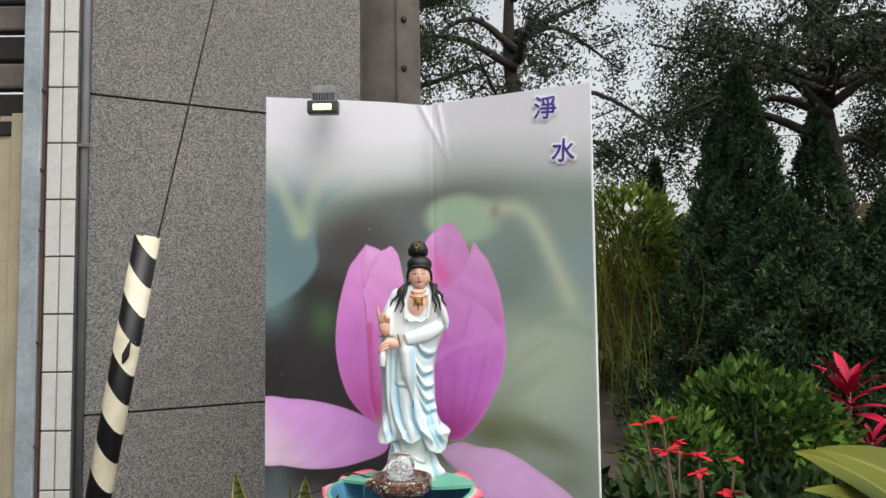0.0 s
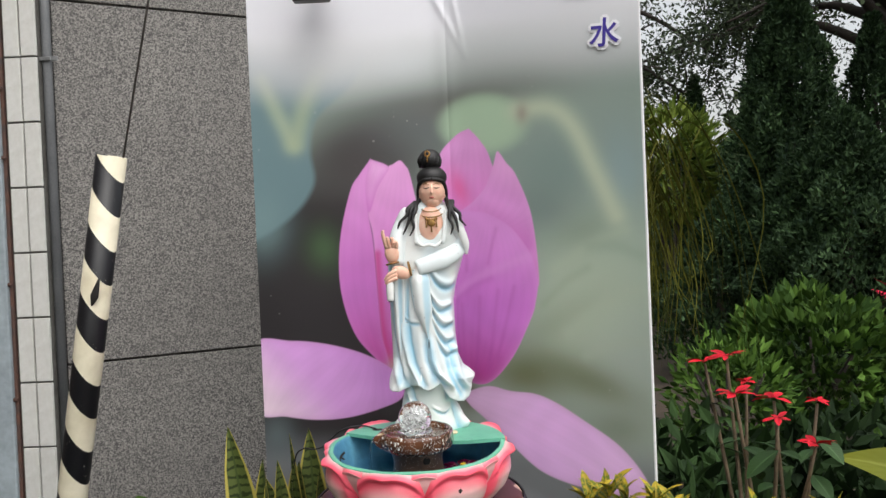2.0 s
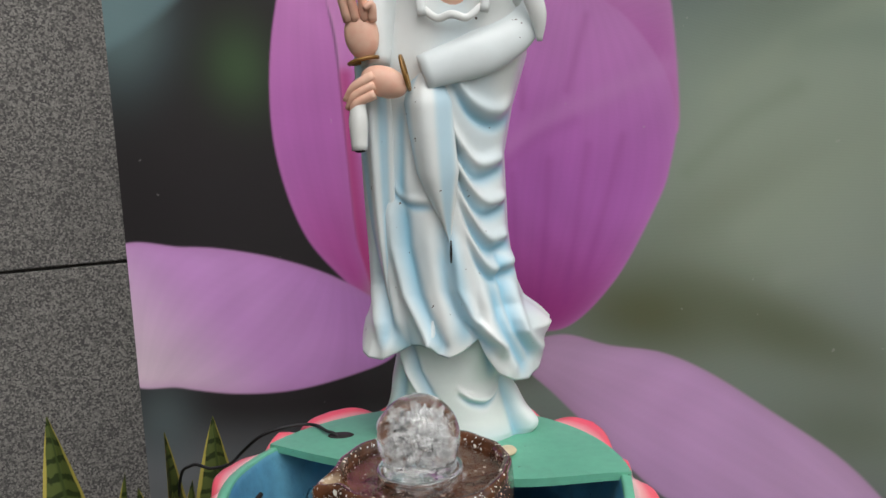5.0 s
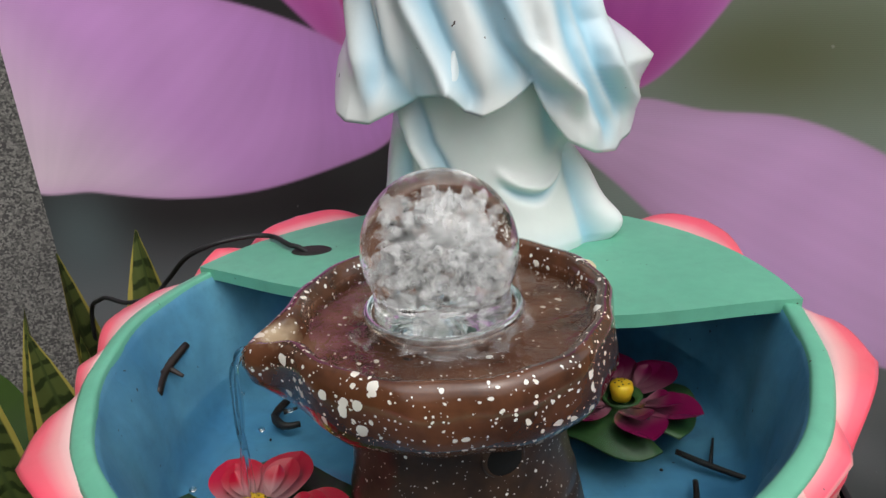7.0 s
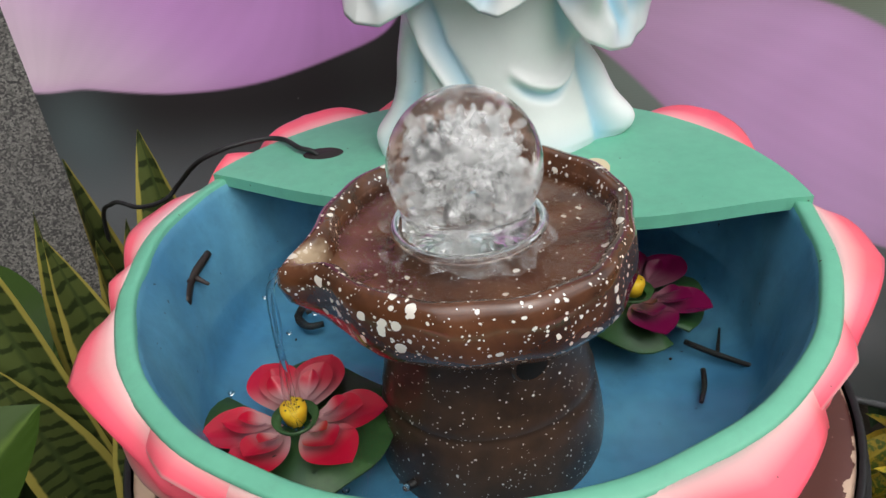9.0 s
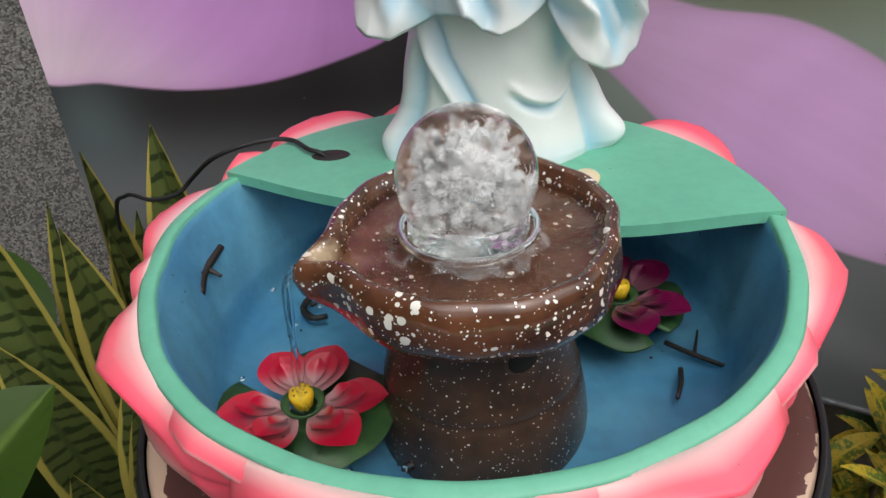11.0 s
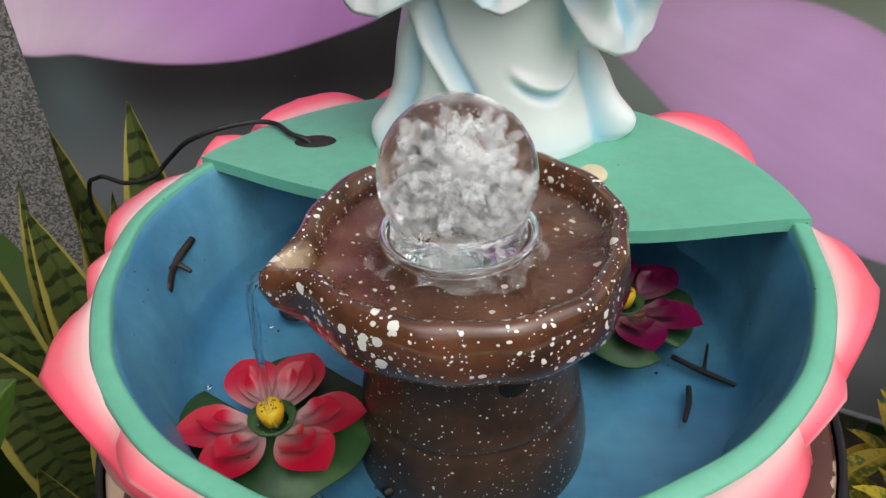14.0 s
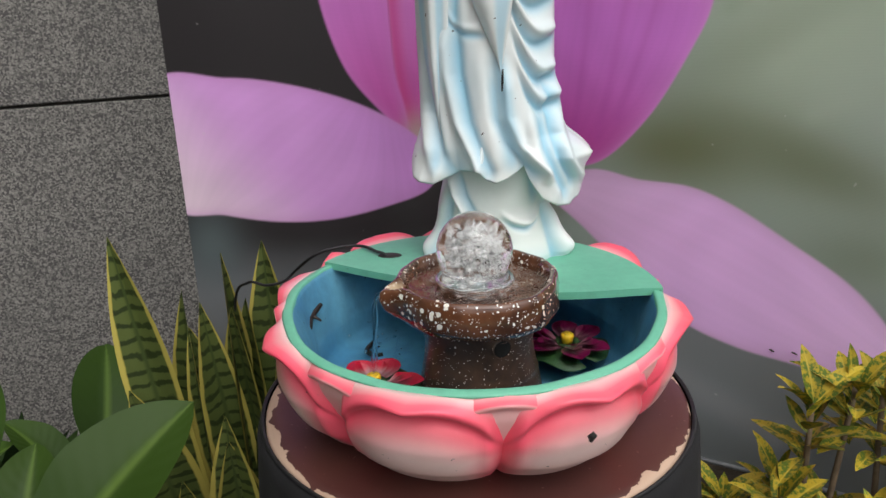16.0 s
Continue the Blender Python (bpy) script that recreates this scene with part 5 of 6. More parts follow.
part("chip", tube("chip", [(-0.019, 2.0205, 0.846), (-0.013, 2.0205, 0.850), (-0.017, 2.0205, 0.842)], [0.002, 0.003, 0.002], 6, 6, 0.4), M_dark, basin, "dark chip in the petal paint")
# Dark disc on top of the ledge; its colour stands for shade in the hole.
part("cable_hole", lathe("cable_hole", [(0.0165, 0.0), (0.0155, 0.0006), (0.0, 0.0006)], 28), M_dark, basin, "dark oval disc standing in for the shade of the cable hole", m=Matrix.Translation((-0.243, 2.376, 0.8995)) @ Matrix.Diagonal((1, 0.66, 1, 1)))
pv, pf = ball_arrays((-0.040, 2.308, 0.9035), (0.010, 0.012, 0.0045), 16, 10)
tagged(part("pebble", mesh_from("pebble", pv, pf), surface("cream_stone", S(226, 212, 180), S(206, 188, 152), 90, 0.5), None), "small flat cream pebble on the green ledge", "pebble")
basin.scale = (0.972, 0.972, 1.0)
basin.location = (BX - 0.003, BY + 0.002, 0.7565)
pool = part("pool_water", lathe("pool_water", [(0.1975, 0.822), (0.1, 0.822), (0.0, 0.822)], 72, (BX, BY)), M_pool, None)
pool.visible_shadow = False
tagged(pool, "clear shallow water in the blue basin", "water", kind="stuff")

# ---- speckled fountain bowl ----
FX, FY = -0.1235, 2.182
fount = thing("fountain_bowl", (FX, FY, 0.79), "brown glazed oil-lamp shaped fountain bowl with white speckles", "fountain")
SPOUT = math.atan2(2.144 - FY, -0.222 - FX)


def spouted(r, z, a):
    d = (a - SPOUT + np.pi) % (2 * np.pi) - np.pi
    k = ss(0.900, 0.935, z)
    pull = np.exp(-np.abs(d / 0.30) ** 1.5)
    wob = 0.0012 * np.sin(5 * a) + 0.0008 * np.sin(13 * a + 60 * z)
    r = r * (1 - k * (1 - 1 / np.sqrt((np.cos(a) / 0.915) ** 2 + np.sin(a) ** 2)))
    return r + wob + 0.013 * pull * k * (r / 0.085) ** 2 + 0.0105 * np.exp(-(d / 0.10) ** 2) * k * (r / 0.085) ** 2, z - 0.006 * np.exp(-(d / 0.13) ** 2) * k * (r > 0.06) + 0.002 * pull * k


bowl_prof = [(0.0, 0.896), (0.055, 0.896), (0.060, 0.898), (0.072, 0.901), (0.083, 0.907), (0.089, 0.915), (0.0915, 0.925), (0.092, 0.936), (0.091, 0.943), (0.0885, 0.9465), (0.085, 0.947), (0.0815, 0.945), (0.0795, 0.940), (0.078, 0.933)]
bowl_ob = part("bowl", lathe("bowl", bowl_prof, 200, (FX, FY), spouted), M_glaze, fount)
M_inside = glaze_material("inside")
part("bowl_floor", lathe("bowl_floor", [(0.0795, 0.940), (0.078, 0.932), (0.074, 0.929), (0.05, 0.928), (0.0, 0.928)], 96, (FX, FY), spouted), M_inside, bowl_ob, "reddish brown glazed inside of the bowl")
ped_prof = [(0.0705, 0.788), (0.0705, 0.798), (0.0685, 0.812), (0.0655, 0.828), (0.0637, 0.8355), (0.0612, 0.838), (0.0634, 0.841), (0.0616, 0.846), (0.0592, 0.860), (0.0580, 0.875), (0.061, 0.892), (0.060, 0.899)]
ped_ob = part("pedestal", lathe("pedestal", ped_prof, 96, (FX, FY), lambda r, z, a: (r + 0.001 * np.sin(3 * a + 40 * z), z)), M_foot, fount)
vd = Vector((-0.098 - FX, 2.122 - FY, 0)).normalized()
vc = Vector((FX, FY, 0.8855)) + vd * 0.0600
vm = Matrix.Translation(vc) @ vd.to_track_quat("Z", "Y").to_matrix().to_4x4()
# No opening is cut: a black disc on the pedestal paints its shade.
part("vent_hole", lathe("vent_hole", [(0.0096, 0.0004), (0.009, 0.0016), (0.0, 0.0016)], 24), M_void, ped_ob, "small black disc standing in for the shade of a vent hole", m=vm)
part("vent_lip", lathe("vent_lip", [(0.0112, 0.0), (0.0098, 0.0022), (0.0083, 0.0006)], 24), M_foot, ped_ob, m=vm)

wat = part("bowl_water", lathe("bowl_water", [(0.0805, 0.9375), (0.06, 0.9375), (0.04, 0.9375), (0.0, 0.9375)], 96, (FX, FY), lambda r, z, a: (r / np.sqrt((np.cos(a) / 0.915) ** 2 + np.sin(a) ** 2), z + 0.0006 * np.sin(6 * a + 90 * r))), M_bowlwater, None)
wat.visible_shadow = False
tagged(wat, "rippled clear water filling the brown bowl", "water", kind="stuff")

BALL = Vector((-0.127, 2.178, 0.974))
orb = thing("glass_ball", BALL, "clear glass ball with water foaming over it", "glass ball")
rng = np.random.default_rng(5)


def wet_ball(r, amp, freq, subdiv, seed):
    bm = bmesh.new()
    bmesh.ops.create_icosphere(bm, subdivisions=subdiv, radius=1.0)
    for v in bm.verts:
        d = v.co.normalized()
        k = noise.noise(d * freq + Vector((seed, 0, 0))) + 0.5 * noise.noise(d * freq * 2.3 + Vector((0, seed, 0)))
        v.co = BALL + d * (r + amp * k)
    for f in bm.faces:
        f.smooth = True
    return bm


bell = [(0.0398 * math.sin(q), BALL.z + 0.0402 * math.cos(q)) for q in np.linspace(0.001, 2.05, 28)] + [(0.0346, 0.950), (0.0350, 0.945), (0.0355, 0.942), (0.0, 0.941)]
part("shell", lathe("shell", bell[::-1], 120, (BALL.x, BALL.y), lambda r, z, a: (r + (0.0003 * np.sin(9 * a + 2) + 0.0002 * np.sin(21 * a)) * ss(BALL.z + 0.01, 0.945, z), z)), M_glass, orb).visible_shadow = False


def foam(n, spread, size, up):
    """Churning white puffs drawn out along their own ways inside the ball."""
    V, F = [], []
    for k in range(n):
        d = rng.normal(size=3)
        d /= np.linalg.norm(d)
        c = d * spread * rng.uniform(0.1, 1.0) ** 0.5 + np.array((0, -0.002, up))
        r = size * rng.uniform(0.45, 1.25)
        vv, ff = ball_arrays((0, 0, 0), (r * 0.62, r * 0.62, r * rng.uniform(0.7, 1.15)), 10, 8)
        vv = vv * (1 + 0.10 * np.sin(vv[:, :1] * 2600 + k) * np.cos(vv[:, 2:] * 2100 + k))
        turn = np.array(Vector(d + rng.normal(size=3) * 0.7).to_track_quat("Z", "Y").to_matrix())
        V.append(vv @ turn.T + c + np.array(BALL))
        F += [[i + k * len(vv) for i in q] for q in ff]
    return mesh_from("foam", np.concatenate(V), F)


part("foam_core", foam(340, 0.030, 0.0042, -0.006), M_puff, orb, "white foaming water")
part("foam_heart", wet_ball(0.0175, 0.010, 4.5, 5, 3.0), M_froth, orb, "white foaming water")
part("foam_skirt", lathe("foam_skirt", [(0.049, 0.9378), (0.045, 0.9405), (0.041, 0.946), (0.0385, 0.953), (0.0375, 0.957)], 96, (BALL.x, BALL.y),
                         lambda r, z, a: (r + (0.004 * np.sin(5 * a + 1) + 0.0025 * np.sin(11 * a)) * ss(0.95, 0.938, z), z + 0.004 * np.sin(7 * a) * ss(0.94, 0.955, z))), M_film, orb, "thin splashing water sheet")
part("ring", lathe("ring", [(0.0370, 0.9425), (0.0395, 0.9455), (0.0420, 0.9425), (0.0395, 0.9375), (0.0370, 0.9425)], 72, (BALL.x, BALL.y)), M_ring, orb, "clear acrylic ring")
spill_v, spill_f = [], []
for sg in (0.0, 2.6):
    line = smooth_path([(-0.212, 2.148, 0.9395), (-0.223, 2.1435, 0.9385), (-0.2285, 2.142, 0.925), (-0.2305, 2.1405, 0.895), (-0.232, 2.142, 0.86), (-0.233, 2.145, 0.830)], 44)
    q = np.linspace(0, 1, 44)
    line[:, 0] += 0.0020 * np.sin(q * 11 + sg) * ss(0.1, 0.3, q)
    line[:, 1] += 0.0018 * np.cos(q * 15 + sg) * ss(0.1, 0.3, q)
    vv, ff = tube_arrays(line, 0.0015 + 0.0005 * np.sin(q * 23 + sg) + 0.0016 * ss(0.25, 0.0, q), 10)
    spill_f += [[int(i) + sum(map(len, spill_v)) for i in f] for f in ff]
    spill_v.append(vv)
spill = part("water_stream", mesh_from("water_stream", np.concatenate(spill_v), spill_f), M_stream, None)
spill.visible_shadow = False
tagged(spill, "thin stream of water falling from the bowl spout", "water", kind="stuff")

# ---- floating lilies ----
def lily(name, c, yaw, colour, petals, label, pad_r, turn_pad):
    root = thing(name, c, label, "water lily", "floating lilies")
    x, y, z = c
    bm = bmesh.new()
    ring = [bm.verts.new((x + pad_r * math.cos(a) * (1 + 0.06 * math.sin(3 * a)), y + pad_r * math.sin(a) * (1 + 0.05 * math.cos(4 * a)), z - 0.006 + 0.0025 * math.sin(5 * a)))
            for a in np.linspace(turn_pad + 0.15, turn_pad + 2 * math.pi - 0.15, 44)]
    mid = bm.verts.new((x, y, z - 0.008))
    for a, b in zip(ring[:-1], ring[1:]):
        f = bm.faces.new((mid, a, b))
        f.smooth = True
    ex = bmesh.ops.extrude_face_region(bm, geom=bm.faces[:])
    bmesh.ops.translate(bm, vec=(0, 0, -0.0015), verts=[g for g in ex["geom"] if isinstance(g, bmesh.types.BMVert)])
    part("lily_pad", bm, M_pad, root, "dark green round pad")
    outer = leaf_mesh("lily_petal", 0.047, 0.033, 0.58, -0.22, 0.22, 0.0, 14, 0.40)
    middle = leaf_mesh("middle_petal", 0.030, 0.022, 0.60, -0.35, 0.30, 0.0, 12, 0.5)
    inner = leaf_mesh("inner_petal", 0.018, 0.012, 0.55, -0.45, 0.4, 0.0, 10, 0.6)
    for k in range(petals):
        a = yaw + 360 / petals * k + (7 if k % 2 else -5)
        d = Vector((-math.sin(radians(a)), math.cos(radians(a)), 0))
        part("lily_petal", outer, colour, root, m=yawpitch(Vector(c) + d * 0.008 + Vector((0, 0, 0.0)), a, 1))
        part("middle_petal", middle, colour, root, m=yawpitch(Vector(c) + d * 0.013 + Vector((0, 0, 0.002)), a - 4, 8))
        part("inner_petal", inner, colour, root, m=yawpitch(Vector(c) + d * 0.016 + Vector((0, 0, 0.005)), a + 5, 16))
    head = part("seed_head", lathe("seed_head", [(0.0, 0.0125), (0.006, 0.0125), (0.0085, 0.011), (0.009, 0.008), (0.007, 0.0), (0.0, 0.0)], 24), M_yellow, root, "yellow seed head with black dots", m=Matrix.Translation((x, y, z + 0.002)) @ Matrix.Diagonal((0.88, 0.88, 1, 1)))
    v, f = [], []
    for k in range(9):
        a, r = k * 2.4, 0.0023 * math.sqrt(k)
        vv, ff = ball_arrays((x + r * math.cos(a), y + r * math.sin(a), z + 0.0146), (0.0007, 0.0007, 0.0004), 8, 5)
        f += [[i + len(v) * len(vv) for i in q] for q in ff]
        v.append(vv)
    part("seeds", mesh_from("seeds", np.concatenate(v), f), M_black, head)
    part("stamen", lathe("stamen", [(0.009, 0.0), (0.014, 0.004), (0.0125, 0.0005)], 30, (0, 0), lambda r, z, a: (r + 0.0012 * np.sin(15 * a), z)), M_pad, root, m=Matrix.Translation((x, y, z + 0.001)))
    return root


lily("red_water_lily", (-0.236, 2.152, 0.829), 38, M_red, 6, "red artificial water lily floating on a green pad", 0.058, 2.4)
lily("purple_water_lily", (-0.019, 2.266, 0.823), 4, M_purple, 6, "purple artificial water lily floating on a green pad", 0.050, 5.2)

# ---- twigs in the basin ----
def twig(pts, r, forks=()):
    root = thing("twig", pts[0], "short dark twig in the basin", "twig", "twigs in the basin")
    part("stem", tube("stem", pts, [r, r * 1.1, r * 0.8], 8, 10), M_stick, root)
    for fk in forks:
        part("side_shoot", tube("side_shoot", fk, [r * 0.7, r * 0.4], 6, 6), M_stick, root)


# This twig sits on the wall above the water, placed to fit the camera's view.
twig([(-0.3255, 2.246, 0.853), (-0.328, 2.268, 0.858), (-0.321, 2.293, 0.864)], 0.0034, ([(-0.327, 2.266, 0.858), (-0.331, 2.258, 0.862)], [(-0.325, 2.27, 0.858), (-0.316, 2.268, 0.853)]))
twig([(-0.262, 2.318, 0.800), (-0.268, 2.298, 0.799), (-0.258, 2.284, 0.799), (-0.246, 2.286, 0.799)], 0.003, ([(-0.262, 2.30, 0.80), (-0.252, 2.304, 0.801)],))
twig([(0.012, 2.240, 0.80), (0.03, 2.226, 0.799), (0.051, 2.211, 0.799)], 0.0020, ([(0.03, 2.226, 0.80), (0.038, 2.25, 0.802)],))
twig([(0.017, 2.212, 0.799), (0.014, 2.198, 0.7985), (0.008, 2.183, 0.7985)], 0.0018)
twig([(-0.172, 2.126, 0.80), (-0.164, 2.131, 0.80)], 0.003)
for k in range(24):
    a, r = rng.uniform(0, 6.28), 0.18 * math.sqrt(rng.uniform(0.1, 1))
    p = (BX + r * math.cos(a), BY - 0.02 + r * math.sin(a), 0.7912)
    if math.hypot(p[0] - FX, p[1] - FY) < 0.08:
        continue
    v, f = ball_arrays(p, (rng.uniform(0.0006, 0.0020), rng.uniform(0.0006, 0.002), 0.0008), 7, 5)
    tagged(part("debris", mesh_from("debris", v, f), M_stick, None), "dark speck of debris on the basin floor", "debris", "basin debris")

for k in range(14):
    a, r = rng.uniform(2.6, 5.4), rng.uniform(0.10, 0.19)
    v, f = ball_arrays((BX + r * math.cos(a), BY + r * math.sin(a), 0.8225), (0.0022, 0.0022, 0.0016), 10, 8)
    tagged(part("bubble", mesh_from("bubble", v, f), M_ring, None), "tiny clear bubble on the basin water", "bubble", "water bubbles")
cable = thing("power_cable", (-0.26, 2.38, 0.90), "thin black cable from the ledge hole over the basin edge", "cable")
part("cord", tube("cord", [(-0.235, 2.372, 0.86), (-0.246, 2.372, 0.898), (-0.262, 2.378, 0.9045), (-0.280, 2.400, 0.9035), (-0.300, 2.402, 0.904), (-0.325, 2.39, 0.9035), (-0.352, 2.392, 0.892), (-0.385, 2.42, 0.861), (-0.402, 2.42, 0.846), (-0.43, 2.425, 0.838), (-0.462, 2.44, 0.836), (-0.495, 2.47, 0.79), (-0.52, 2.5, 0.6), (-0.53, 2.52, 0.0)], [0.0021, 0.0021], 10, 120), M_black, cable)

# ---- near plants ----
rs = random.Random(11)
SNAKE = [leaf_mesh("snake_leaf", 0.8, w, 0.74, d, 0.35, 0.006, 26, 0.0, tw) for w, d, tw in ((0.090, 0.10, 0.5), (0.070, -0.06, -0.5), (0.094, 0.16, 0.3))]


def snake_leaf(root, tip, base, var, face):
    t, b = Vector(tip), Vector(base)
    d = t - b
    yv = d.normalized()
    zv = (Vector((0, -1, 0)) - yv * yv.dot(Vector((0, -1, 0)))).normalized()
    q = Matrix((yv.cross(zv), yv, zv)).transposed().to_4x4()
    part("leaf", SNAKE[var], M_snake, root, m=Matrix.Translation(b) @ q @ Matrix.Rotation(radians(face), 4, "Y") @ Matrix.Diagonal((1.0, d.length / 0.8, 1.0, 1)))


snakes = (((-0.50, 2.46), [((-0.672, 2.45, 0.895), 0, 20), ((-0.630, 2.47, 0.79), 2, -25), ((-0.640, 2.42, 0.66), 0, 50)]),
          ((-0.46, 2.50), [((-0.525, 2.47, 0.876), 1, 60), ((-0.540, 2.45, 0.812), 1, 20), ((-0.507, 2.44, 0.785), 2, -15), ((-0.560, 2.47, 0.74), 0, 40), ((-0.475, 2.46, 0.80), 1, -40), ((-0.52, 2.42, 0.71), 2, 10)]),
          ((-0.41, 2.52), [((-0.463, 2.48, 0.868), 2, 5), ((-0.43, 2.46, 0.78), 1, 25)]),
          ((-0.48, 2.37), [((-0.495, 2.36, 0.64), 0, 15), ((-0.46, 2.34, 0.60), 2, 40), ((-0.55, 2.35, 0.58), 1, 0)]))
for (bx, by), tips in snakes:
    root = thing("snake_plant", (bx, by, 0), "snake plant with banded green leaves edged in yellow", "plant", "snake plants beside the table")
    for tip, var, face in tips:
        snake_leaf(root, tip, (bx + (tip[0] - bx) * 0.25, by + (tip[1] - by) * 0.3, 0.0), var, face)

BROAD = leaf_mesh("broad_leaf", 0.30, 0.15, 0.5, 0.5, 0.35, 0.01, 18, 0.35)
broad_root = root = thing("broad_leaf_plant", (-0.72, 2.24, 0), "low plant with large glossy green oval leaves", "plant", "broad-leaved plants")
for loc, yaw, pitch, roll, size in (((-0.655, 2.12, 0.565), -50, 48, 30, 0.95), ((-0.84, 2.16, 0.50), 60, 55, -20, 0.8), ((-0.70, 2.10, 0.52), -75, 30, 40, 0.8), ((-0.70, 2.16, 0.54), 10, 55, 10, 0.62), ((-0.92, 2.22, 0.50), 95, 45, 0, 0.9), ((-0.76, 2.10, 0.48), -20, 30, 20, 0.7), ((-0.56, 2.20, 0.52), -80, 25, 10, 0.5), ((-0.85, 2.3, 0.56), 30, 55, 0, 0.8)):
    part("leaf", BROAD, M_broad, root, m=yawpitch(loc, yaw, pitch, roll, size))
    part("stalk", tube("stalk", [(-0.72, 2.24, 0.0), (loc[0] * 0.6 - 0.72 * 0.4, loc[1] * 0.6 + 2.24 * 0.4, loc[2] * 0.6), loc], [0.008, 0.006], 8, 10), M_stem, root)

# Extra copies, sunk low, added to hold light off the lower wall.
for cx_, cy_, turn in ((-1.05, 2.35, 140), (-0.98, 2.62, 60), (-1.30, 2.30, 220), (-1.0, 2.05, 300)):
    copy_thing(broad_root, Matrix.Translation((cx_, cy_, -0.18)) @ Matrix.Rotation(radians(turn), 4, "Z"))

CROT = [leaf_mesh("croton_leaf", l, w, 0.5, d, 0.25, 0.01, 9) for l, w, d in ((0.085, 0.028, 0.5), (0.07, 0.025, -0.1), (0.095, 0.03, 0.8))]


def croton(base, tops, mats, n_leaf=11, size=1.0):
    root = thing("croton_shrub", (base[0], base[1], 0), "croton shrub with yellow-speckled green leaves", "shrub", "croton shrubs")
    for tp in tops:
        mid = [(base[0] * 0.45 + tp[0] * 0.55 + rs.uniform(-0.02, 0.02)), (base[1] * 0.45 + tp[1] * 0.55), tp[2] * 0.55]
        part("stem", tube("stem", [(base[0], base[1], 0), mid, tp], [0.006, 0.005, 0.0035], 7, 10), M_stem, root)
        for k in range(n_leaf):
            q = k / n_leaf
            loc = (tp[0] + rs.uniform(-0.006, 0.006), tp[1] + rs.uniform(-0.006, 0.006), tp[2] - 0.10 * size * (1 - q) ** 1.2)
            part("leaf", rs.choice(CROT), rs.choice(mats), root, m=yawpitch(loc, k * 137.5 + rs.uniform(-20, 20), 12 + 58 * q + rs.uniform(-12, 12), rs.uniform(-20, 20), size * rs.uniform(0.75, 1.15)))


for base, tops in (((0.28, 2.28), [(0.255, 2.29, 0.74), (0.31, 2.30, 0.76), (0.22, 2.26, 0.62), (0.28, 2.22, 0.58)]),
                   ((0.36, 2.30), [(0.35, 2.31, 0.74), (0.40, 2.28, 0.70), (0.33, 2.23, 0.60), (0.43, 2.30, 0.73)]),
                   ((0.50, 2.26), [(0.47, 2.28, 0.71), (0.53, 2.24, 0.66), (0.49, 2.2, 0.62)]),
                   ((0.66, 2.22), [(0.60, 2.22, 0.69), (0.66, 2.25, 0.71), (0.72, 2.22, 0.70), (0.68, 2.16, 0.66)]),
                   ((0.82, 2.24), [(0.77, 2.22, 0.70), (0.83, 2.25, 0.70), (0.88, 2.20, 0.67)]),
                   ((0.20, 2.34), [(0.175, 2.34, 0.56), (0.21, 2.30, 0.52), (0.25, 2.34, 0.58), (0.23, 2.22, 0.50), (0.31, 2.34, 0.55), (0.36, 2.22, 0.52)]),
                   ((0.40, 2.18), [(0.38, 2.17, 0.58), (0.44, 2.16, 0.60), (0.31, 2.16, 0.55)])):
    croton((base[0] + 0.035, base[1]), [(q[0] + 0.035, q[1], q[2] - 0.01) for q in tops], (M_croton, M_croton, M_croton2), 17, 0.88)

POIN = leaf_mesh("bract", 0.075, 0.03, 0.5, 0.35, 0.2, 0.015, 8)
DARK = leaf_mesh("dark_leaf", 0.105, 0.05, 0.5, 0.5, 0.2, 0.01, 9)
for i, (bx, by, heads) in enumerate((((0.80), 2.60, [(0.69, 2.62, 1.02), (0.76, 2.64, 1.03), (0.80, 2.60, 0.96)]), (0.86, 2.42, [(0.80, 2.40, 0.955), (0.92, 2.42, 0.94)]), (0.78, 2.36, [(0.765, 2.29, 0.93), (0.86, 2.3, 0.86), (0.70, 2.4, 0.97)]))):
    root = thing("poinsettia", (bx, by, 0), "leggy poinsettia with bare stems and red bracts", "plant", "poinsettias")
    for h, hd in enumerate(heads):
        part("stem", tube("stem", [(bx + 0.02 * h, by, 0), (bx + (hd[0] - bx) * 0.3, by + 0.02, hd[2] * 0.5), (hd[0], hd[1], hd[2] - 0.02)], [0.010, 0.007, 0.004], 7, 12), M_stem, root)
        for k in range(7):
            part("bract", POIN, M_redleaf, root, m=yawpitch((hd[0], hd[1], hd[2] - 0.012), k * 51 + rs.uniform(-12, 12), rs.uniform(-5, 30), rs.uniform(-25, 25), rs.uniform(0.55, 0.85) * (0.7 if (h + i) % 3 == 2 else 1)))
        for k in range(5):
            q = rs.uniform(0.4, 0.9)
            p = (bx + (hd[0] - bx) * q, by + (hd[1] - by) * q, hd[2] * q)
            part("leaf", DARK, M_dleaf, root, m=yawpitch(p, rs.uniform(0, 360), rs.uniform(-30, 25), rs.uniform(-20, 20), rs.uniform(0.6, 1.1)))

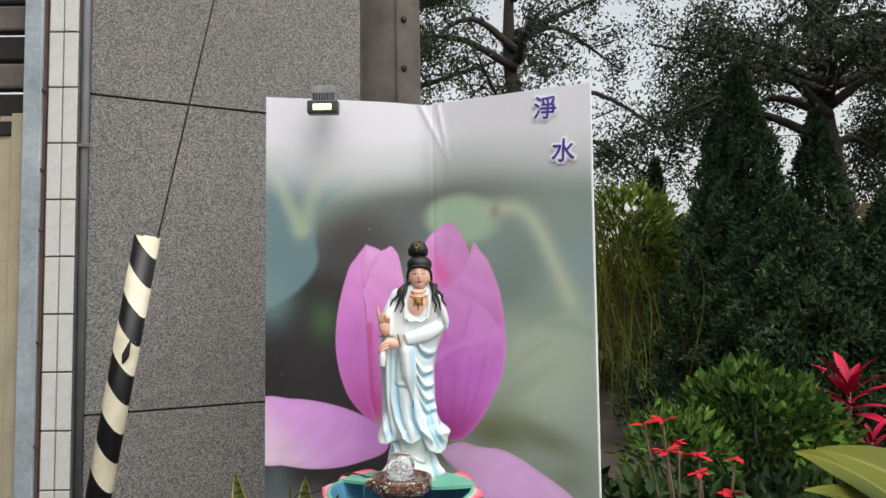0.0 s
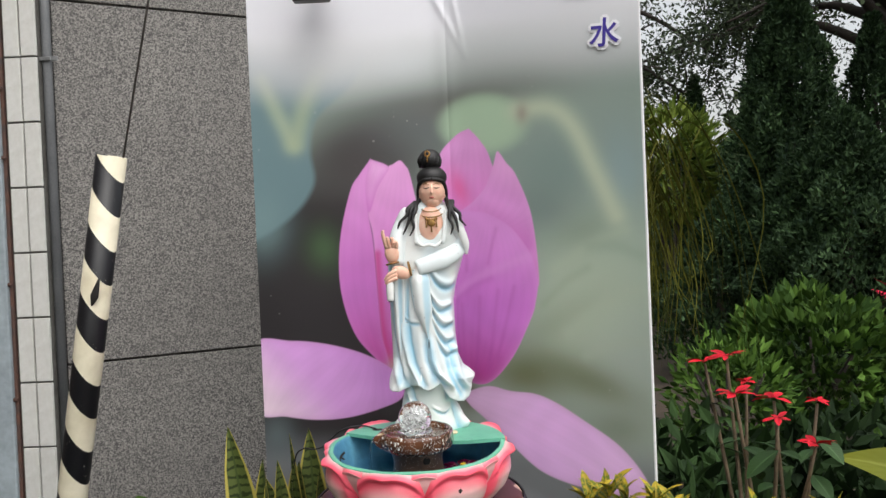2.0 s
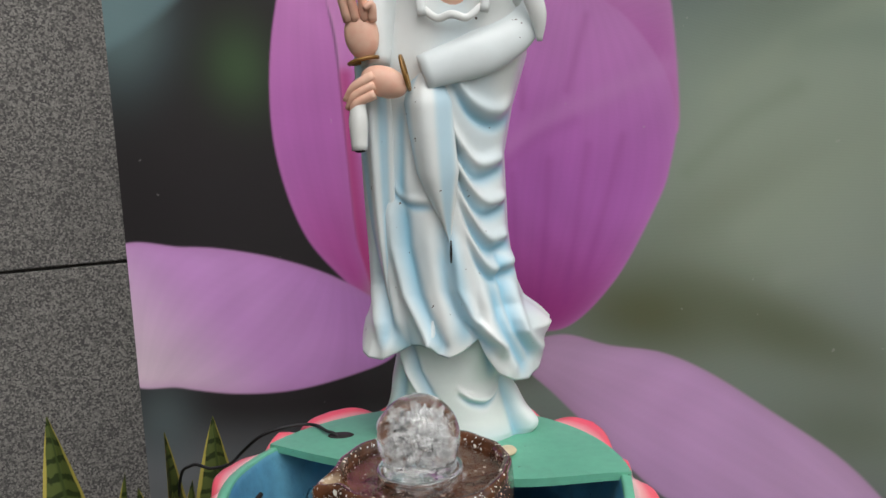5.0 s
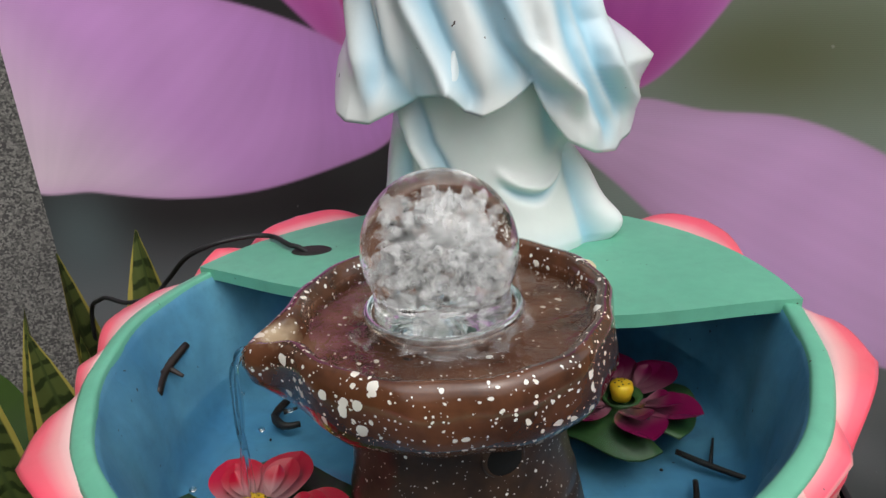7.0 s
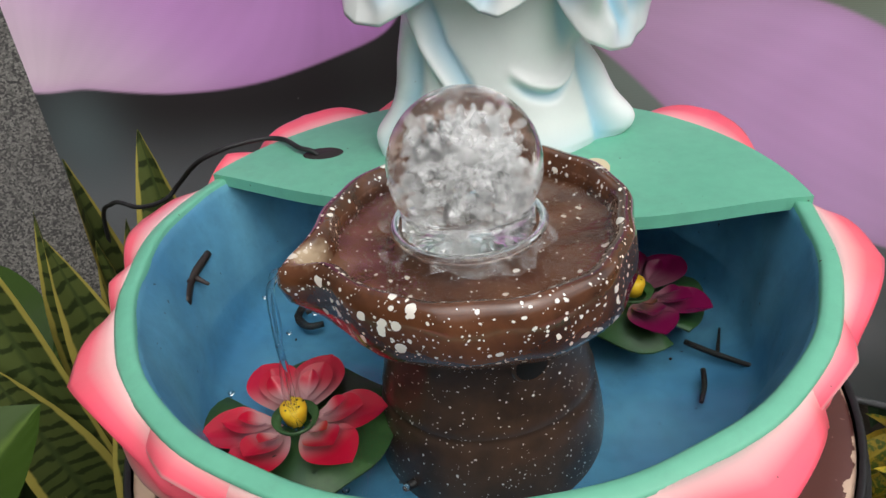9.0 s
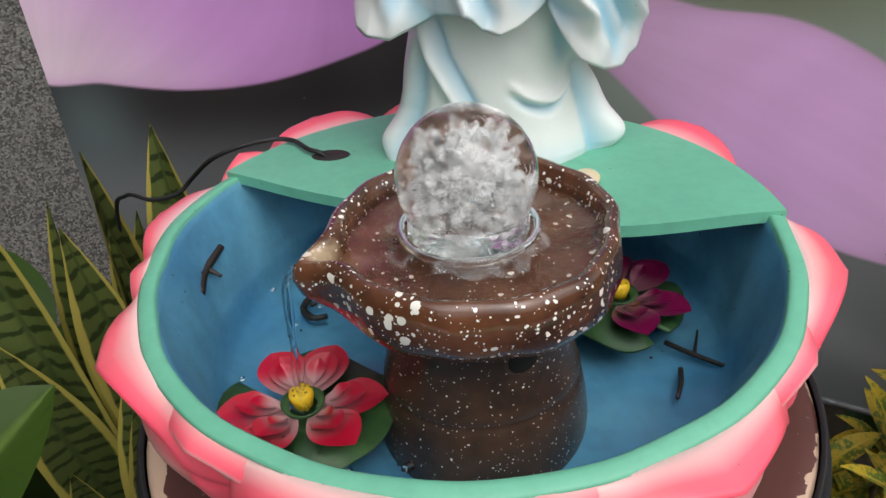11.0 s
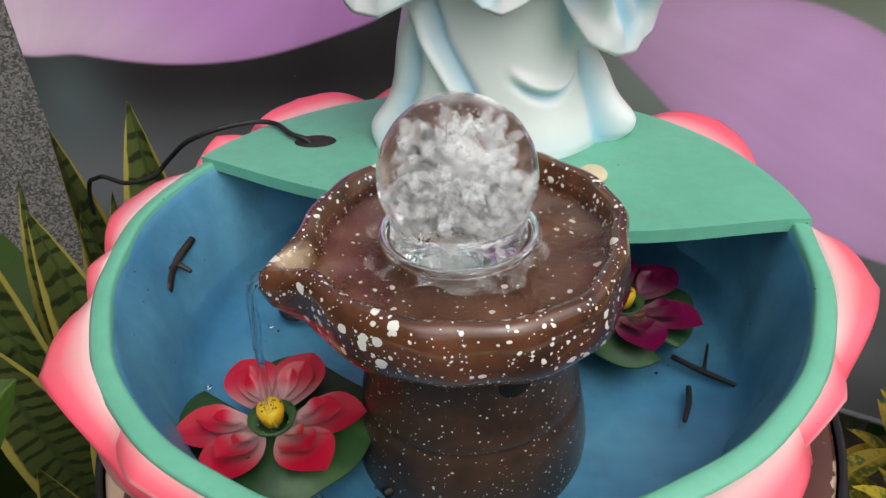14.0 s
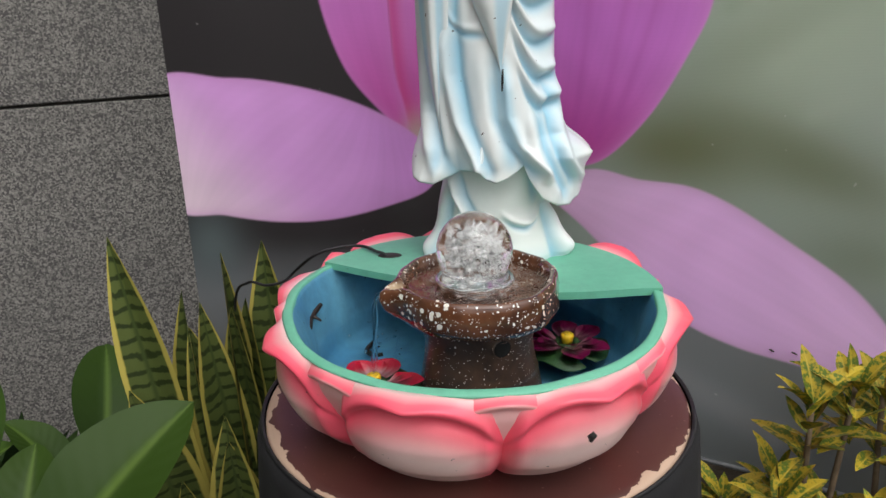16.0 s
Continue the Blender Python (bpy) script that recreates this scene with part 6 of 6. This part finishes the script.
HEL = leaf_mesh("paddle_leaf", 0.50, 0.17, 0.45, 0.9, 0.2, 0.008, 18)
root = thing("broad_yellow_plant", (1.25, 2.25, 0), "large plant with broad arching yellow-green leaves", "plant")
for loc, yaw, pitch, roll, size in (((1.34, 2.2, 0.64), 72, 38, -40, 0.95), ((1.38, 2.15, 0.57), 84, 26, -52, 0.95), ((1.42, 2.25, 0.76), 50, 46, -30, 0.9), ((1.38, 2.1, 0.50), 92, 20, -55, 0.9),
                                    ((1.48, 2.1, 0.78), 76, 46, -48, 0.95), ((1.45, 2.2, 0.74), 10, 50, -20, 0.9), ((1.40, 2.0, 0.56), 84, 32, -60, 0.8), ((1.55, 2.1, 0.7), -30, 50, 0, 0.9), ((1.46, 2.05, 0.66), 66, 36, -45, 0.9), ((1.5, 2.3, 0.66), 95, 50, -30, 0.9)):
    part("leaf", HEL, M_helic, root, m=yawpitch(loc, yaw, pitch, roll, size))
    part("stalk", tube("stalk", [(1.40, 2.2, 0), (loc[0] * 0.7 + 0.42, loc[1], loc[2] * 0.6), loc], [0.014, 0.009], 8, 8), M_broad, root)

# low dark cover behind the poinsettias
crng = np.random.default_rng(3)
n = 2600
pos = np.stack([crng.uniform(0.55, 2.2, n), crng.uniform(2.7, 4.2, n), crng.uniform(0.05, 1, n) ** 0.7 * 0.48], -1)
cover = part("ground_cover", foliage("ground_cover", pos, crng.normal(size=(n, 3)) + np.array((0, -0.3, 0.7)), 0.13, 0.03, crng), clump_material("shade_leaf", S(26, 42, 22), S(58, 84, 42)), None)
tagged(cover, "dark green low leafy ground cover", "plants", kind="stuff")

# Added leaf mass, mostly out of view, that shades the foot of the wall.
n = 7000
pos = np.stack([crng.uniform(-2.4, -0.78, n), crng.uniform(0.2, 2.75, n), crng.uniform(0.0, 1, n) ** 0.6], -1)
pos[:, 2] *= 0.26 + 0.50 * ss(2.0, 1.5, pos[:, 1])
side_cover = part("side_cover", foliage("side_cover", pos, crng.normal(size=(n, 3)) + np.array((0, 0, 0.6)), 0.20, 0.05, crng), clump_material("deep_shade_leaf", S(34, 52, 26), S(66, 90, 44)), None)
tagged(side_cover, "dark green leaf mass added to block low light, mostly unseen", "plants", kind="stuff")

# ---- middle garden ----
def bush(name, c, r, n, length, width, mat_, label, seed, up=0.5, category="bush"):
    g = np.random.default_rng(seed)
    d = g.normal(size=(n, 3))
    d /= np.linalg.norm(d, axis=1)[:, None]
    lump = 1 + 0.14 * np.sin(d[:, 0] * 7 + seed) * np.cos(d[:, 2] * 6) + 0.10 * np.sin(d[:, 1] * 11 + d[:, 0] * 9)
    pos = np.array(c) + d * np.array(r) * (lump * g.uniform(0.55, 1.0, n) ** 0.4)[:, None]
    pos[:, 2] = np.maximum(pos[:, 2], 0.02)
    ax = d + np.array((0, 0, up)) + g.normal(size=(n, 3)) * 0.5
    root = thing(name, (c[0], c[1], 0), label, category)
    part("foliage", foliage("foliage", pos, ax, length, width, g), mat_, root)
    for k in range(5):
        a = k * 1.3
        part("stem", tube("stem", [(c[0], c[1], 0), (c[0] + 0.2 * r[0] * math.cos(a), c[1] + 0.2 * r[1] * math.sin(a), c[2] * 0.7), (c[0] + 0.6 * r[0] * math.cos(a), c[1] + 0.6 * r[1] * math.sin(a), c[2] + 0.4 * r[2])], [0.02, 0.006], 7, 8), M_bark, root)
    return root


bush("clipped_bush", (2.06, 5.0, 0.55), (0.52, 0.45, 0.40), 2700, 0.090, 0.026, M_bush, "rounded bush of small bright green leaves", 21)
bush("low_bush", (1.35, 4.4, 0.50), (0.30, 0.35, 0.30), 900, 0.08, 0.014, M_bush, "low bush of narrow green leaves", 22)
TI = leaf_mesh("ti_leaf", 0.42, 0.10, 0.5, 0.6, 0.25, 0.01, 12)
for c, sz, n in (((3.05, 5.7), 0.95, 22), ((2.75, 4.9), 0.62, 16), ((3.4, 5.4), 0.8, 14)):
    root = thing("ti_plant", (*c, 0), "ti plant with glossy crimson leaves", "plant", "ti plants")
    zt = 0.80 * sz
    part("stem", tube("stem", [(*c, 0), (*c, zt)], [0.015, 0.012], 8), M_stem, root)
    for k in range(n):
        q = k / n
        part("leaf", TI, M_ti, root, m=yawpitch((c[0], c[1], zt * (0.65 + 0.35 * q)), k * 137.5, 0 + 75 * q, rs.uniform(-20, 20), sz * rs.uniform(0.7, 1.0)))


def weeping():
    """Long arching blades hanging in a fountain shape."""
    g = np.random.default_rng(8)
    V, F = [], []
    for k in range(120):
        a = g.uniform(-1.1, 0.6)
        reach = g.uniform(0.06, 0.46) * g.uniform(0.6, 1.0)
        top = g.uniform(1.45, 2.0)
        x0, y0 = 0.58 + g.normal() * 0.09, 3.75 + g.normal() * 0.12
        ex, ey = x0 + reach * math.cos(a) + 0.10, y0 + reach * math.sin(a)
        zb = g.uniform(0.75, 1.35)
        pts = smooth_path([(x0, y0, 0.9), (x0 + 0.25 * (ex - x0), y0 + 0.25 * (ey - y0), top - 0.1), (x0 + 0.65 * (ex - x0), y0 + 0.65 * (ey - y0), top), (ex, ey, top - 0.35), (ex + 0.09 * g.normal(), ey, zb)], 16)
        w = 0.0040 * np.sin(np.linspace(0.5, 3.05, 16))
        side = np.array((-math.sin(a + 0.6), math.cos(a + 0.6), 0.0))
        v = np.concatenate([pts - side * w[:, None], pts + side * w[:, None]])
        o = len(V) * 32
        V.append(v)
        i = np.arange(15)
        F.append(np.stack([i, i + 1, i + 17, i + 16], -1) + o)
    return mesh_from("blades", np.concatenate(V), np.concatenate(F))


root = thing("weeping_grass", (0.66, 3.8, 0), "tall clump of drooping yellow-green grass blades", "grass")
part("blades", weeping(), M_grass, root)
part("stem", tube("stem", [(0.64, 3.8, 0), (0.63, 3.78, 0.5), (0.62, 3.75, 1.0)], [0.06, 0.05, 0.03], 10, 8), M_bark, root)


def juniper(c, height, width, n, seed, lean=0.0, spread=1.0):
    g = np.random.default_rng(seed)
    t = g.uniform(0, 1, n) ** 0.75
    a = g.uniform(0, 2 * np.pi, n)
    prof = np.interp(t, (0, 0.12, 0.45, 0.8, 1.0), (0.65, 1.0, 0.85, 0.42, 0.05)) * width
    lobes = 1 + 0.30 * np.sin(4 * a + 11 * t + seed) * np.cos(13 * t + a) + 0.22 * np.sin(9 * a - 23 * t)
    r = prof * lobes * g.uniform(0.45, 1.0, n) ** 0.35
    pos = np.stack([c[0] + r * np.cos(a) + lean * t, c[1] + r * np.sin(a), 0.12 + t * height], -1)
    ax = np.stack([np.cos(a) * 0.6, np.sin(a) * 0.6, np.full(n, 1.0)], -1) + g.normal(size=(n, 3)) * 0.9
    root = thing("juniper", (*c, 0), "dense dark green upright juniper", "tree", "junipers")
    part("crown", foliage("crown", pos, ax, 0.065 * spread, 0.016 * spread, g, 0.5), M_jun, root)
    part("trunk", tube("trunk", [(*c, 0), (c[0] + lean * 0.5, c[1], height * 0.6), (c[0] + lean, c[1], height * 0.95)], [0.07, 0.05, 0.01], 8, 8), M_bark, root)


juniper((3.22, 8.0), 3.80, 0.62, 36000, 31)
juniper((4.15, 8.2), 3.35, 0.5, 14000, 32)
juniper((2.65, 9.2), 3.0, 0.26, 5000, 33)
juniper((3.2, 6.9), 2.2, 0.95, 38000, 34)
juniper((4.3, 7.0), 2.3, 0.9, 30000, 35)
juniper((2.3, 7.4), 1.5, 0.55, 9000, 36)


def tree(c, height, r0, limbs, n, seed, label, leaf=0.062, spread=(2.6, 2.2, 1.6), density=0.5, low=0.5):
    """Tapered trunk, branching limbs, and leaves gathered along the twigs with gaps between."""
    g = np.random.default_rng(seed)
    root = thing("tree", (*c, 0), label, "tree", "garden trees")
    part("trunk", tube("trunk", [(*c, 0), (c[0] + 0.1, c[1], height * 0.35), (c[0] - 0.1, c[1] + 0.1, height * 0.7), (c[0], c[1], height)], [r0, r0 * 0.8, r0 * 0.5, r0 * 0.15], 12, 20), M_bark, root)
    ends = []
    for k in range(limbs):
        a = k * 2.4 + g.uniform(-0.3, 0.3)
        z0 = height * g.uniform(low, 0.85)
        ln = g.uniform(0.6, 1.0)
        e = np.array((c[0] + spread[0] * ln * math.cos(a), c[1] + spread[1] * ln * math.sin(a), z0 + spread[2] * g.uniform(-0.35, 0.6)))
        m = np.array((c[0] + 0.45 * spread[0] * ln * math.cos(a + 0.15), c[1] + 0.45 * spread[1] * ln * math.sin(a + 0.15), z0 + 0.15 * spread[2]))
        part("limb", tube("limb", [(c[0], c[1], z0 - 0.15), m, e], [r0 * 0.38, r0 * 0.2, 0.012], 7, 12), M_bark, root)
        for j in range(7):
            q = g.uniform(0.3, 1.0)
            p0 = m * (1 - q) + e * q
            p1 = p0 + g.normal(size=3) * np.array((0.5, 0.5, 0.35))
            part("twig", tube("twig", [p0, (p0 + p1) / 2 + g.normal(size=3) * 0.06, p1], [0.012, 0.004], 5, 6), M_bark, root)
            ends.append((p0, p1))
    k = g.integers(0, len(ends), n)
    q = g.uniform(0.1, 1.15, n)[:, None]
    P0, P1 = np.array([e[0] for e in ends]), np.array([e[1] for e in ends])
    pos = P0[k] * (1 - q) + P1[k] * q + g.normal(size=(n, 3)) * density * 0.20
    ax = g.normal(size=(n, 3)) + np.array((0, 0, -0.25))
    part("crown", foliage("crown", pos, ax, leaf, leaf * 0.24, g), M_canopy, root)


tree((1.05, 10.0), 7.0, 0.17, 18, 22000, 41, "tall dark tree with sparse twiggy branches", low=0.38)
tree((-1.0, 12.0), 7.5, 0.18, 13, 22000, 45, "dark leafy tree behind the building", low=0.42, spread=(2.8, 2.0, 1.6))
tree((5.0, 9.5), 6.5, 0.2, 19, 40000, 42, "broad dark evergreen with hanging boughs", leaf=0.066, low=0.5, density=0.8, spread=(2.5, 2.0, 1.6))
tree((8.2, 11.0), 7.5, 0.2, 15, 30000, 43, "broad dark evergreen with hanging boughs", leaf=0.066, low=0.4, density=0.8)


def far_band(name, y, x0, x1, z0, z1, n, size, mat_, seed, label):
    g = np.random.default_rng(seed)
    x = g.uniform(x0, x1, n)
    top = z0 + (z1 - z0) * (0.62 + 0.22 * np.sin(x * 0.9 + seed) + 0.16 * np.sin(x * 2.3 + 1))
    pos = np.stack([x, y + g.uniform(-1.5, 1.5, n), z0 + (top - z0) * g.uniform(0, 1, n) ** 0.8], -1)
    ob = part(name, foliage(name, pos, g.normal(size=(n, 3)) + np.array((0, 0, 0.5)), size, size * 0.3, g), mat_, None)
    tagged(ob, label, "trees", kind="stuff")


far_band("far_trees", 22.0, -6, 24, 0, 5.4, 30000, 0.42, M_far, 51, "trees beyond the garden with haze put into their green")
far_band("hedge", 13.0, -2, 13, 0, 2.5, 16000, 0.22, M_far, 52, "shrubs beyond the junipers with haze put into their pale green")
far_band("dry_thicket", 9.6, 4.6, 8.5, 0, 2.6, 2600, 0.34, M_brush, 53, "bare brown thicket with dry stalks")
bush("bamboo_shrub", (2.15, 8.6, 2.1), (0.5, 0.4, 0.6), 1500, 0.16, 0.022, clump_material("yellow_green_shrub", S(72, 94, 34), S(122, 138, 56)), "feathery shrub with fine yellow-green leaves", 24)
